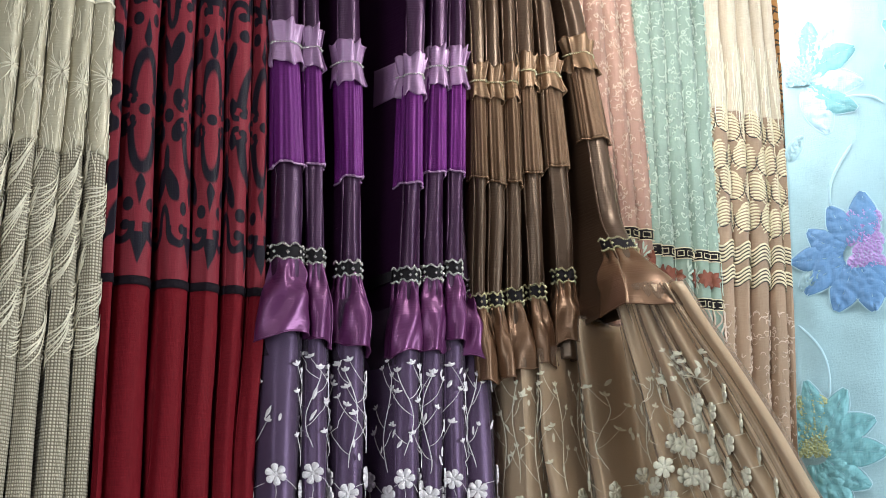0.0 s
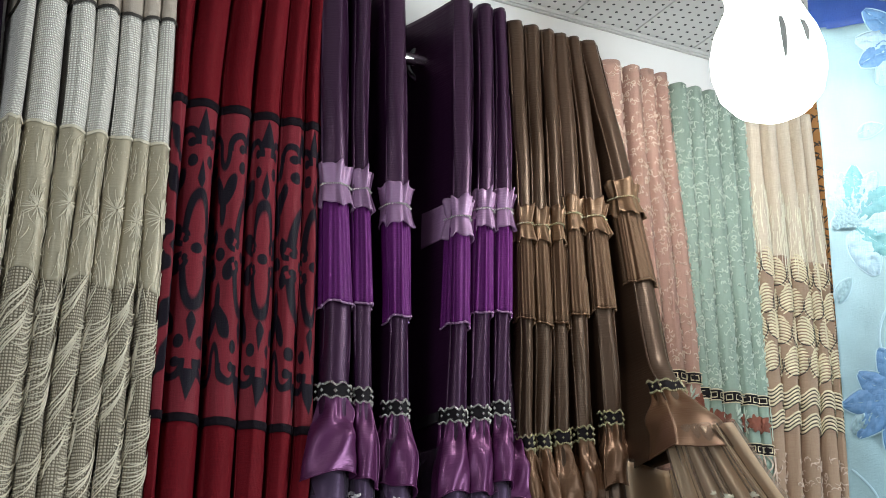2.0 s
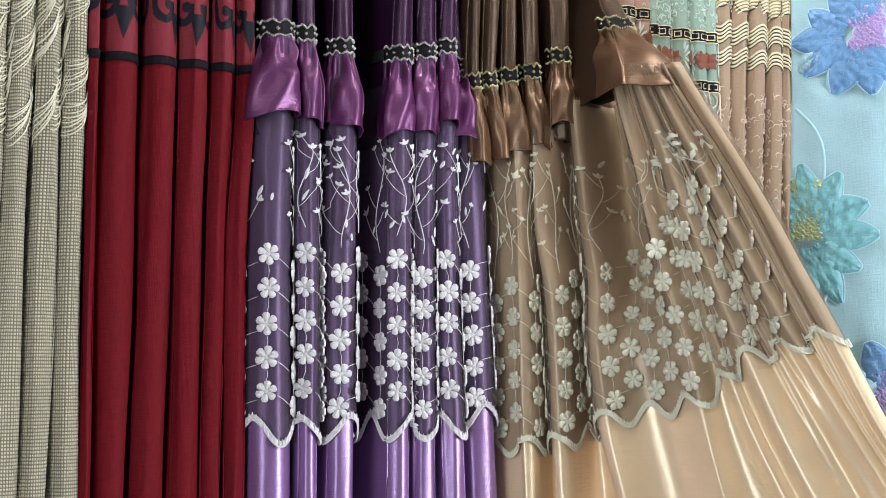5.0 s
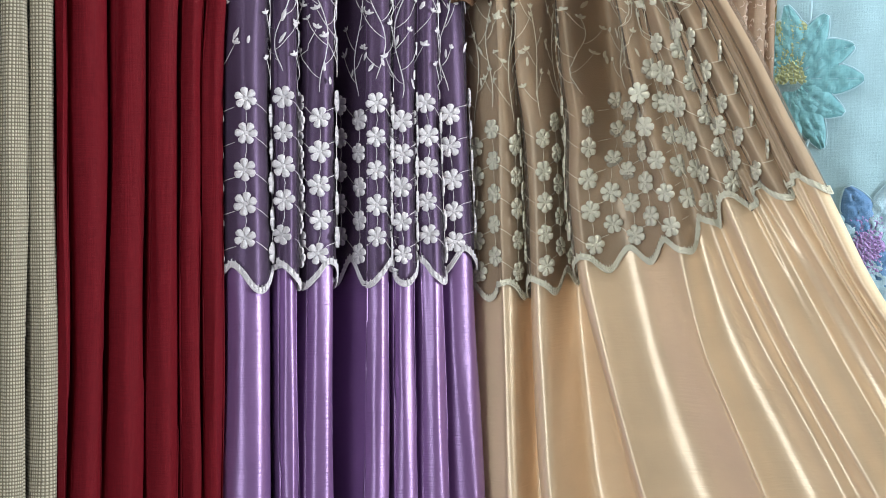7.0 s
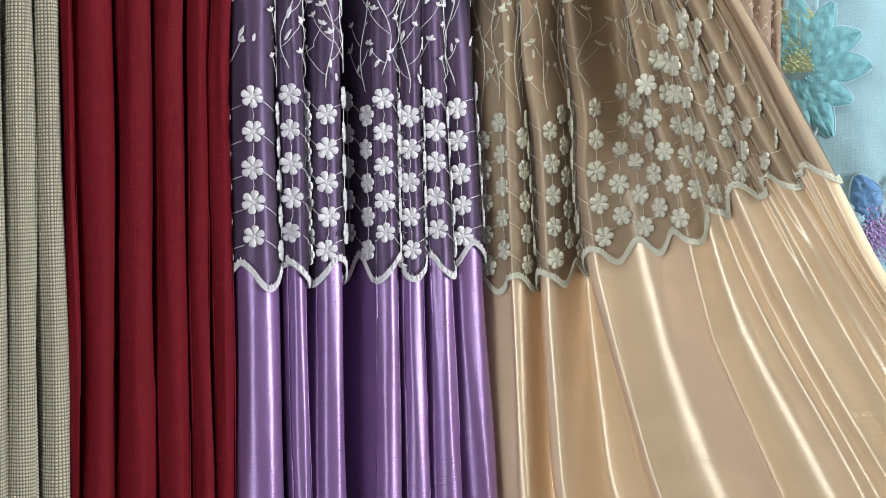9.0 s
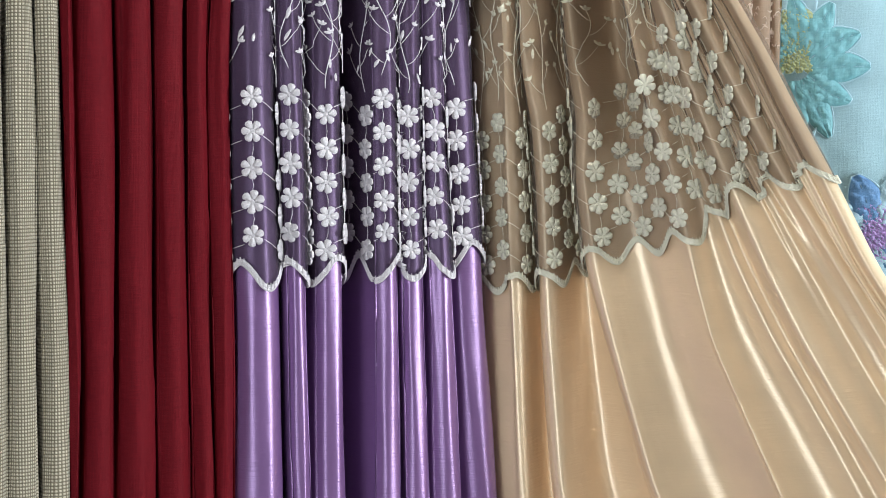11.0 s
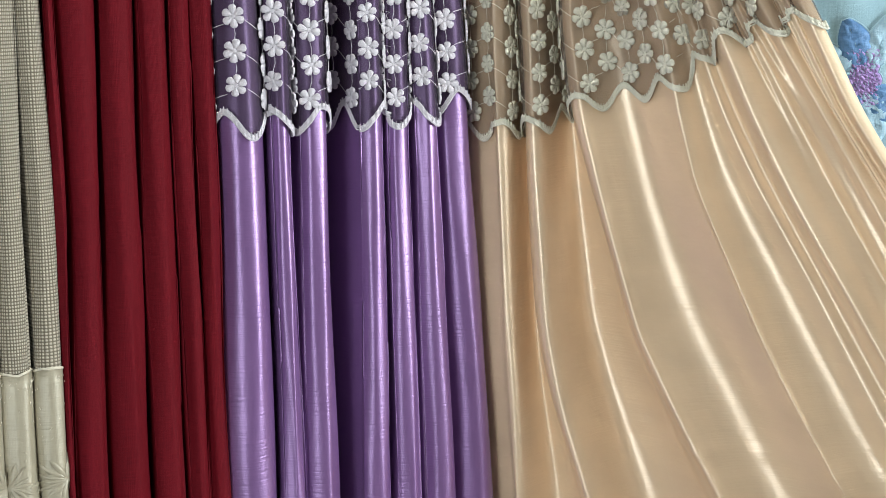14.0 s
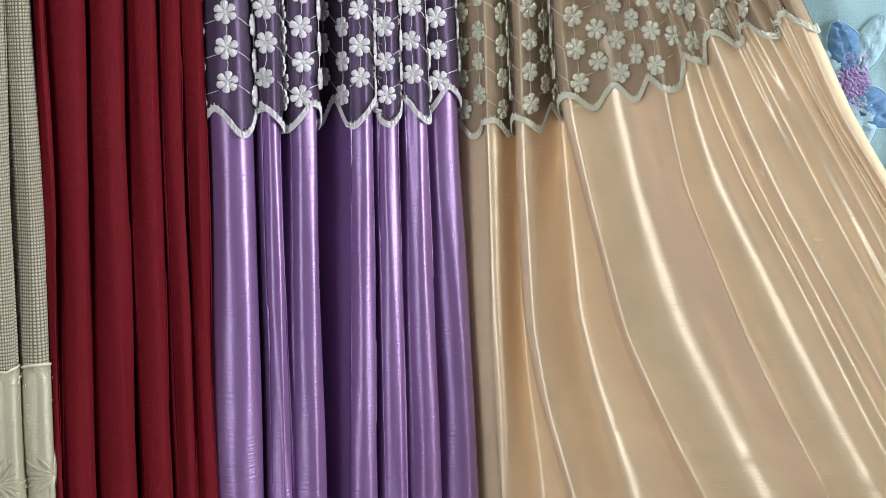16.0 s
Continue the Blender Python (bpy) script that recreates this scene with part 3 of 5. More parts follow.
    for _ in range(2600):      # stippled knots towards the edges of both satin bands
        a = r.expovariate(1 / 0.022)
        z = r.choice((2.146 - a, 1.964 + a, 1.080 - a))
        u = r.uniform(0.02, L - 0.02)
        burst.line([u, u + r.uniform(-.002, .002)], [z, z - r.uniform(0.001, 0.003)], r.uniform(0.0009, 0.0018), 0.0009)
    burst.done("flower_stitching", M_BEIGE_THREAD, c, kind="stuff")
    fe = Thread(s, 0.002)
    u = 0.01
    row = 0
    while u < L - 0.02:        # slanting feather plumes
        for zc in (1.915, 1.865, 1.80, 1.735):
            z0 = zc + 0.012 * math.sin(row * 2.3 + zc * 40)
            for q in range(8):
                t = np.linspace(0, 1, 9)
                a = q / 8
                fe.line(u - 0.004 + 0.044 * t - 0.006 * a + r.uniform(-.002, .002), z0 - 0.046 * a + (0.040 + 0.014 * a) * t**1.5 - 0.009 * np.sin(3.1 * t) + r.uniform(-.002, .002), r.uniform(0.0009, 0.0021), 0.0007)
        u += 0.037
        row += 1
    fe.done("feather_embroidery", M_BEIGE_THREAD, c, kind="stuff")
    fl = Thread(s, 0.002)
    u = 0.02
    while u < L - 0.02:        # gathered flower in the hem band
        for q in range(14):
            a = math.pi * (0.05 + 0.9 * q / 13) * (1 if q % 2 else -1)
            fl.leaf(u, 0.955, a - math.pi / 2 + r.uniform(-.1, .1), r.uniform(0.018, 0.034), 0.005, 0.0025)
        u += 0.052
    fl.done("gathered_stitching", M_BEIGE_SATIN, c, kind="stuff")


beige_curtain()


def floral_curtain():
    c = thing("curtain", "dark violet curtain with a pale lilac floral print", "curtain", "curtains on the rod")
    s = Drape([(z, tubes([(x + (2.5 - z) * 0.01, .024) for x in (-1.03, -0.965, -0.90, -0.84, -0.785)], y=-0.045, back=0.03)) for z in (2.50, 1.6, 0.02)], seed=6)
    r = np.random.RandomState(4)
    spots = np.c_[r.uniform(0, s.u[-1], 260), r.uniform(0.02, 2.5, 260), r.uniform(0, 6.28, 260), r.uniform(0.018, 0.034, 260)]

    def print_figure(u, z):
        f = np.full(u.shape, -1.0)
        for a, b, ph, size in spots:
            near = (np.abs(u - a) < size * 1.5) & (np.abs(z - b) < size * 1.5)
            du, dz = u[near] - a, z[near] - b
            f[near] = np.maximum(f[near], (0.7 + 0.35 * np.cos(5 * np.arctan2(dz, du) + ph) - np.hypot(du, dz) / size) * 2)
        return np.clip(f, -1, 1)

    sheet("printed_cloth", s.fine(2), 2.50, 0.02, 420, M_FLORAL, c, 0.0, pat=print_figure)


floral_curtain()


# ---------------------------------------------------------------- crimson damask curtain
def damask(x, z):
    """Mirrored ogee figure at the width x from its axis: ring, scrolls, drops, dots and an anchor, positive inside."""
    hp = 0.047
    x = np.abs((x / (2 * hp) + 0.5) % 1.0 - 0.5) * 2 * hp
    y = np.abs(z - 2.021)

    def ell(cx, cy, a, b):
        return (1 - np.sqrt(((x - cx) / a) ** 2 + ((y - cy) / b) ** 2)) * min(a, b)

    def ring(cx, cy, a, b, w):
        """An oval ring of even breadth w."""
        return np.minimum(ell(cx, cy, a, b), -ell(cx, cy, a - w, b - w))

    def cut(d, keep):
        return np.minimum(d, keep)

    f = cut(ring(0, 0, 0.0245, 0.082, 0.0105), y - 0.026)
    # scrolls each side of the axis, above and below
    f = np.maximum(f, cut(ring(0.0225, 0.0165, 0.0125, 0.0125, 0.0062), np.maximum(x - 0.0215, y - 0.0165)))
    f = np.maximum(f, ell(0.0155, 0.0125, 0.0042, 0.0042))
    f = np.maximum(f, ell(0.0320, 0.0235, 0.0075, 0.0110))
    f = np.maximum(f, ell(0.0, 0.0, 0.0066, 0.0066))
    f = np.maximum(f, ell(hp, 0.0, 0.0085, 0.0085))
    # drop on the axis, leaning leaves that meet in hearts, paired dots
    f = np.maximum(f, 0.0064 * np.sqrt(np.clip((y - 0.085) / 0.012, 0, 1)) * np.clip((0.128 - y) / 0.030, 0, 1) - x - 0.0012)
    lean = x - 0.0365 + 0.32 * (y - 0.093)
    f = np.maximum(f, (1 - np.sqrt((lean / 0.0088) ** 2 + ((y - 0.091) / 0.021) ** 2)) * 0.0088)
    f = np.maximum(f, ell(0.0155, 0.1235, 0.0070, 0.0080))
    f = np.maximum(f, ell(hp, 0.062, 0.0050, 0.020))
    # the anchor: curled arms from a spike
    f = np.maximum(f, cut(ring(0.0235, 0.150, 0.0185, 0.0230, 0.0075), y - 0.147))
    f = np.maximum(f, ell(0.0185, 0.1500, 0.0062, 0.0058))
    f = np.maximum(f, np.minimum(0.0115 * np.clip((0.201 - y) / 0.034, 0, 1) - x - 0.0010, y - 0.160))
    f = np.maximum(f, cut(ring(hp, 0.150, 0.0110, 0.0300, 0.0060), 0.150 - y))
    return np.clip((f + 0.0010) * 160, -1, 1)


def red_curtain():
    c = thing("curtain", "crimson curtain with a dark damask band between black tapes", "curtain", "curtains on the rod")
    ky = dict(y=-0.09, back=0.045)

    def row(*xs):
        return tubes([(x, w) for x, w in xs], **ky)

    k = [
        (2.52, row((-0.528, .012), (-0.482, .021), (-0.434, .021), (-0.394, .017), (-0.360, .015), (-0.337, .010))),
        (2.28, row((-0.537, .010), (-0.501, .021), (-0.453, .021), (-0.411, .017), (-0.374, .0155), (-0.345, .011))),
        (1.77, row((-0.542, .008), (-0.508, .024), (-0.459, .019), (-0.416, .020), (-0.378, .0155), (-0.347, .012))),
        (1.60, row((-0.545, .006), (-0.513, .024), (-0.463, .020), (-0.4235, .017), (-0.390, .0125), (-0.362, .013))),
        (1.24, row((-0.552, .006), (-0.521, .019), (-0.476, .0215), (-0.431, .0185), (-0.397, .0125), (-0.369, .0135))),
        (0.96, row((-0.563, .006), (-0.534, .019), (-0.486, .025), (-0.438, .0195), (-0.402, .012), (-0.375, .0135))),
        (0.02, row((-0.592, .007), (-0.562, .02), (-0.51, .026), (-0.458, .02), (-0.418, .014), (-0.386, .015))),
    ]
    s = Drape(k, seed=2)
    sheet("upper_cloth", s, 2.52, 2.226, 40, M_RED, c, 0.0)
    ends = [s.tube(i) for i in range(6)]
    us = [np.linspace(0, ends[0][0], 8)]
    axis_u, axis_x = [], []
    for i, (a, b) in enumerate(ends):
        us.append(np.linspace(a, b, 56)[1:])
        nxt = ends[i + 1][0] if i < 5 else s.u[-1]
        us.append(np.linspace(b, nxt, 14)[1:])
        x = (-0.058, 0.0, 0.162, 0.280, 0.450, 0.564)[i]
        axis_u += [a, b]
        axis_x += [x - (b - a) * 0.60, x + (b - a) * 0.60]
    fine = s.fine(1, np.concatenate(us))
    sheet("damask_band", fine, 2.228, 1.80, 280, M_DAMASK, c, 0.0, "wine cloth with black ogee damask figures", pat=lambda u, z: damask(np.interp(u, axis_u, axis_x), z))
    sheet("lower_cloth", s, 1.802, 0.02, 120, M_RED, c, lambda u, v, z: 0.0014 * np.exp(-((z - 1.187 - 0.25 * (u - 0.12)) / 0.004) ** 2) * (u > 0.04) * (u < 0.15))
    sheet("tape", s, 2.234, 2.222, 4, M_RED_TAPE, c, 0.0014, "black woven tape")
    sheet("tape", s, 1.806, 1.795, 4, M_RED_TAPE, c, 0.0014, "black woven tape")


red_curtain()


# ---------------------------------------------------------------- tiered satin curtains
def wrap(name, s, i, z0, z1, rows, cols, shape, material, parent, label="", reach=1.0, thick=0.0012):
    """Cloth wound round fold i from z0 down to z1. shape(q, v) gives the widening, the outward relief and the drop; q runs -1..1 round the fold."""
    a, b = s.tube(i)
    q = np.linspace(-1, 1, cols)[None, :] + np.zeros((rows, 1))
    v = np.linspace(0, 1, rows)[:, None] + np.zeros((1, cols))
    grow, relief, drop = shape(q, v)
    z = z0 + (z1 - z0) * v
    u = a + (b - a) * (0.5 + 0.5 * reach * q)
    p = s.at(u.ravel(), z.ravel())[0].reshape(rows, cols, 3)
    mid = 0.5 * (s.at(np.full(rows, a), z[:, 0])[0] + s.at(np.full(rows, b), z[:, 0])[0])[:, None, :]
    d = p - mid
    d[..., 2] = 0
    out = d / (np.linalg.norm(d, axis=-1, keepdims=True) + 1e-9)
    p = p + d * grow[..., None] + out * relief[..., None]
    p[..., 2] += drop
    k = np.arange((rows - 1) * (cols - 1))
    j = k // (cols - 1) * cols + k % (cols - 1)
    faces = np.stack([j, j + cols, j + cols + 1, j + 1], 1).tolist()
    obj(name, p.reshape(-1, 3).tolist(), faces, material, parent, label, np.stack([u, z], -1).reshape(-1, 2), None, thick)
    return p


def cord(name, p, r, material, parent, label=""):
    """A thin round thread through the places p."""
    d = np.gradient(p, axis=0)
    d /= np.linalg.norm(d, axis=1, keepdims=True) + 1e-9
    up = np.array([0, 0, 1.0])
    side = np.cross(d, up)
    v = [x + r * (math.cos(a) * w + math.sin(a) * up) for x, w in zip(p, side) for a in (0, 1.57, 3.14, 4.71)]
    f = [(4 * i + k, 4 * i + (k + 1) % 4, 4 * i + 4 + (k + 1) % 4, 4 * i + 4 + k) for i in range(len(p) - 1) for k in range(4)]
    obj(name, v, f, material, parent, label, [(x[0] + x[1], x[2]) for x in v])


def stones(name, p, mid, r0, material, parent, seed):
    """Small cut stones at the places p, facing away from mid."""
    r = random.Random(seed)
    v, f = [], []
    for q in p:
        m = q - mid
        m = np.array([m[0], m[1], 0]) / (math.hypot(m[0], m[1]) + 1e-9)
        side, up, a, k = np.array([-m[1], m[0], 0]), np.array([0, 0, 1]), r0 * r.uniform(0.8, 1.2), len(v)
        v += [q + m * a, q + side * a, q + up * a, q - side * a, q - up * a, q - m * a * 0.6]
        f += [(k, k + 1, k + 2), (k, k + 2, k + 3), (k, k + 3, k + 4), (k, k + 4, k + 1), (k + 5, k + 2, k + 1), (k + 5, k + 3, k + 2), (k + 5, k + 4, k + 3), (k + 5, k + 1, k + 4)]
    obj(name, v, f, material, parent, "", None, smooth=False, kind="stuff")


def recess(name, s, i, za, zb, material, c, label, lift=0.002):
    """The piece of a tier that runs through the hollow between fold i and the next. za, zb: (top, bottom) at the two folds."""
    b, a = s.tube(i)[1], s.tube(i + 1)[0]
    w = np.clip((s.u - b) / (a - b), 0, 1)
    sheet(name, s, za[0] + (zb[0] - za[0]) * w, za[1] + (zb[1] - za[1]) * w + 0.002 * np.sin(s.u * 90), 14, material, c,
          lambda u, v, z: lift + 0.0012 * np.sin(u * 260) + 0 * v, label, u0=0.22 * b + 0.78 * a, u1=a + 0.004)


def collars(s, c, zs, h, material, gem, seed, wide=None):
    """A gathered collar round each fold: frills flare above and below a cord of stones."""
    r = random.Random(seed)
    for i, z in zs.items():
        ph, ph2, big = r.uniform(0, 6), r.uniform(0, 6), r.uniform(0.85, 1.15)

        def shape(q, v):
            k = np.abs(v - 0.47) / 0.53
            pleat = np.sin(q * 13 + ph + 0.8 * np.sin(q * 5 + ph2)) + 0.5 * np.sin(q * 23 + ph2)
            grow = 0.10 + 0.26 * big * k**1.3 - 0.06 * np.exp(-((v - 0.47) / 0.06) ** 2)
            return grow, (0.0007 + 0.0026 * k) * pleat, k**2 * (0.0030 * np.sin(q * 9 + ph) + 0.0022 * np.sin(q * 17 + ph2)) * np.sign(0.47 - v)

        p = wrap("collar", s, i, z + h * 0.47, z - h * 0.53, 18, 60, shape, material, c, "gathered satin collar frill", 1.1)
        ring = p[8, ::2] * 0.5 + p[9, ::2] * 0.5
        mid = 0.5 * (ring[0] + ring[-1])
        stones("jewelled_cord", ring + (ring - mid) * 0.09, mid, 0.0019, gem, c, seed + i)
        if i == wide:
            recess("collar", s, i, (z + h * 0.4, z - h * 0.5), (zs[i + 1] + h * 0.4, zs[i + 1] - h * 0.5), material, c, "gathered satin collar frill")


def flounces(s, c, zs, material, edge_material, seed):
    """Finely pleated organza round each fold, with an overlocked lower edge. zs: fold: (top, bottom)."""
    r = random.Random(seed)
    for i, (z0, z1) in zs.items():
        ph, lean = r.uniform(0, 6), r.uniform(-0.004, 0.004)

        def shape(q, v):
            pleat = np.sin(q * 24 + ph + 1.2 * np.sin(q * 4 + ph)) + 0.6 * np.sin(q * 41 + ph)
            return 0.07 + 0.15 * v, (0.0006 + 0.0006 * v) * pleat, v * (lean * q + 0.0018 * np.sin(q * 7 + ph) - 0.004 * q * q)

        p = wrap("flounce", s, i, z0, z1, 20, 90, shape, material, c, "finely pleated organza flounce", 1.08)
        cord("overlocked_edge", p[-1], 0.0017, edge_material, c, "overlocked edge thread")


def jewels(s, c, zs, gem, seed, wide=None):
    """A black ribbon round each fold between two wavy chains of stones."""
    for i, z in zs.items():
        p = wrap("jewel_ribbon", s, i, z + 0.0085, z - 0.0085, 5, 40, lambda q, v: (0.07 + 0 * q, 0 * q, 0.0012 * np.sin(q * 12)), M_BANDCLOTH, c, "black ribbon set with rhinestones", 1.05)
        mid = 0.5 * (p[2, 0] + p[2, -1])
        t = np.linspace(0, 1, 44)
        for row, sgn in ((p[0], 1), (p[-1], -1)):
            line = np.stack([np.interp(t * 39, np.arange(40), row[:, k]) for k in range(3)], -1)
            line[:, 2] += 0.0016 * np.sin(t * 38) * sgn
            stones("rhinestone_chain", line + (line - mid) * 0.05, mid, 0.0019, gem, c, seed + i)
        stones("rhinestone_trim", p[2, 3::7] + (p[2, 3::7] - mid) * 0.06, mid, 0.0026, gem, c, seed + 7 * i)
        if i == wide:
            recess("jewel_ribbon", s, i, (z + 0.008, z - 0.008), (zs[i + 1] + 0.008, zs[i + 1] - 0.008), M_BANDCLOTH, c, "black ribbon set with rhinestones", 0.003)


def ruffles(s, c, zs, material, seed, flare=None):
    """A bell of gathered satin below each jewelled band. zs: fold: (top, bottom)."""
    r = random.Random(seed)
    for i, (z0, z1) in zs.items():
        ph, ph2, side = r.uniform(0, 6), r.uniform(0, 6), r.uniform(-0.25, 0.25)
        wide = (flare or {}).get(i, 0.52)
        a, b = s.tube(i)
        big = min(2.2, max(0.8, (b - a) / 0.065))

        def shape(q, v):
            bell = np.clip((v - 0.06) / 0.5, 0, 1)
            bell = bell * bell * (3 - 2 * bell)
            neck = np.exp(-((v - 0.2) / 0.13) ** 2)
            loops = np.exp(-((np.abs(q - side) - 0.24 - 0.25 * (v - 0.2)) / 0.09) ** 2)
            dimple = np.exp(-((q - side) / 0.17) ** 2 - ((v - 0.34) / 0.13) ** 2)
            folds = np.sin(q * 4.2 + ph + 0.9 * v) + 0.55 * np.sin(q * 8.3 + ph2 - 1.4 * v)
            relief = big * (0.0042 * bell * folds + 0.0022 * neck * np.sin(q * 19 + ph2) + 0.0050 * loops * neck - 0.0055 * dimple + 0.0010 * np.sin(q * 14 + 9 * v + ph) * bell)
            return 0.04 - 0.10 * neck + wide * bell, relief, v**2 * (0.006 * np.sin(q * 2.6 + ph2) + 0.0025 * np.sin(q * 7 + ph))

        p = wrap("ruffle", s, i, z0, z1, 40, 72, shape, material, c, "glossy gathered satin ruffle", 1.12, 0.0015)
        cord("rolled_edge", p[-1], 0.0012, material, c)


def lace(s, c, z0, hem, material, emb, seed, rows=5, pitch=0.0425, col=0.037, stem_top=1.715, places=None):
    """Sheer voile with vines, rows of flowers and a scalloped, stitched hem."""
    f = s.fine(2)
    r = random.Random(seed)
    sheet("voile", f, z0(f.u) if callable(z0) else z0, hem(f.u), 60, material, c, lambda u, v, z: 0.0035 + 0.0012 * np.sin(u * 120 + z * 9), "sheer voile overlay", thick=0)
    t = Thread(s, 0.0054)
    uu = np.linspace(0.002, s.u[-1] - 0.002, int(s.u[-1] / 0.0014))
    h = hem(uu)
    t.line(uu, h + 0.0042, 0.0066, 0.0008)
    t.line(uu, h + 0.0006, 0.0030, 0.0016)
    for q in range(0, len(uu), 3):
        t.line([uu[q], uu[q]], [h[q] + 0.001, h[q] + 0.0100], 0.0017, 0.0020)
    t.done("scalloped_border", emb, c, "stitched scalloped border")
    me = flower_mesh("flower", emb)
    cols = np.arange(0.016, s.u[-1] - 0.040, col) if places is None else places
    threads = Thread(s, 0.0056)
    for i, u in enumerate(cols):
        base = float(hem(np.array([u]))[0]) * 0.35 + 0.65 * float(hem(np.linspace(u - 0.034, u + 0.034, 9)).mean()) + 0.030 + (0.021 if i % 2 else 0.0)
        last = None
        for k in range(rows):
            uk, zk = u + r.uniform(-.0015, .0015), base + k * pitch + r.uniform(-.0015, .0015)
            lay(me, "flower", s, uk, zk, 0.0064, c, r.uniform(0, 6.28), r.uniform(1.0, 1.16))
            if last:
                threads.line([last[0], (last[0] + uk) / 2 + 0.001, uk], [last[1] + 0.012, (last[1] + zk) / 2, zk - 0.012], 0.0009, 0.0006)
            if i + 1 < len(cols):
                q, gap = np.linspace(0.3, 0.72, 5), cols[i + 1] - u
                threads.line(u + gap * q, zk + pitch * 0.5 * q * (1 if i % 2 == 0 else -1) + 0.002 * np.sin(6 * q), 0.0010, 0.0006)
            last = (uk, zk)
        # the vine that climbs from the top flower
        z1 = base + rows * pitch - 0.012
        if i % 2 == 0 or r.random() < 0.35:
            top = stem_top - r.uniform(0.0, 0.02)
            v = Thread(s, 0.0056)
            q = np.linspace(0, 1, 16)
            sway, ph = r.uniform(0.006, 0.011), r.uniform(0, 6)
            su = u + sway * np.sin(q * 5.2 + ph) - sway * math.sin(ph) * (1 - q)
            sz = z1 + (top - z1) * q
            v.line(su, sz, 0.0014, 0.0009)
            for b in range(5):
                m = int(2 + b * 2.8)
                d = 1 if b % 2 else -1
                bl = r.uniform(0.014, 0.026)
                w = np.linspace(0, 1, 6)
                bu, bz = su[m] + d * bl * w, sz[m] + bl * (0.5 * w + 0.9 * w**2)
                v.line(bu, bz, 0.0010, 0.0007)
                for a in (0.3, 1.2, 2.1):
                    v.leaf(bu[-1], bz[-1], a if d > 0 else math.pi - a, r.uniform(0.005, 0.008), 0.0034)
            for a in (0.9, 1.57, 2.3):
                v.leaf(su[-1], sz[-1], a, 0.007, 0.0034)
            v.done("vine", emb, c, "embroidered leafy vine")
        for _ in range(2):     # loose sprigs
            a = r.uniform(1.0, 2.1)
            threads.leaf(u + r.uniform(-.017, .017), r.uniform(z1, stem_top), a, r.uniform(0.009, 0.016), 0.004)
    threads.done("linking_stitching", emb, c, kind="stuff")


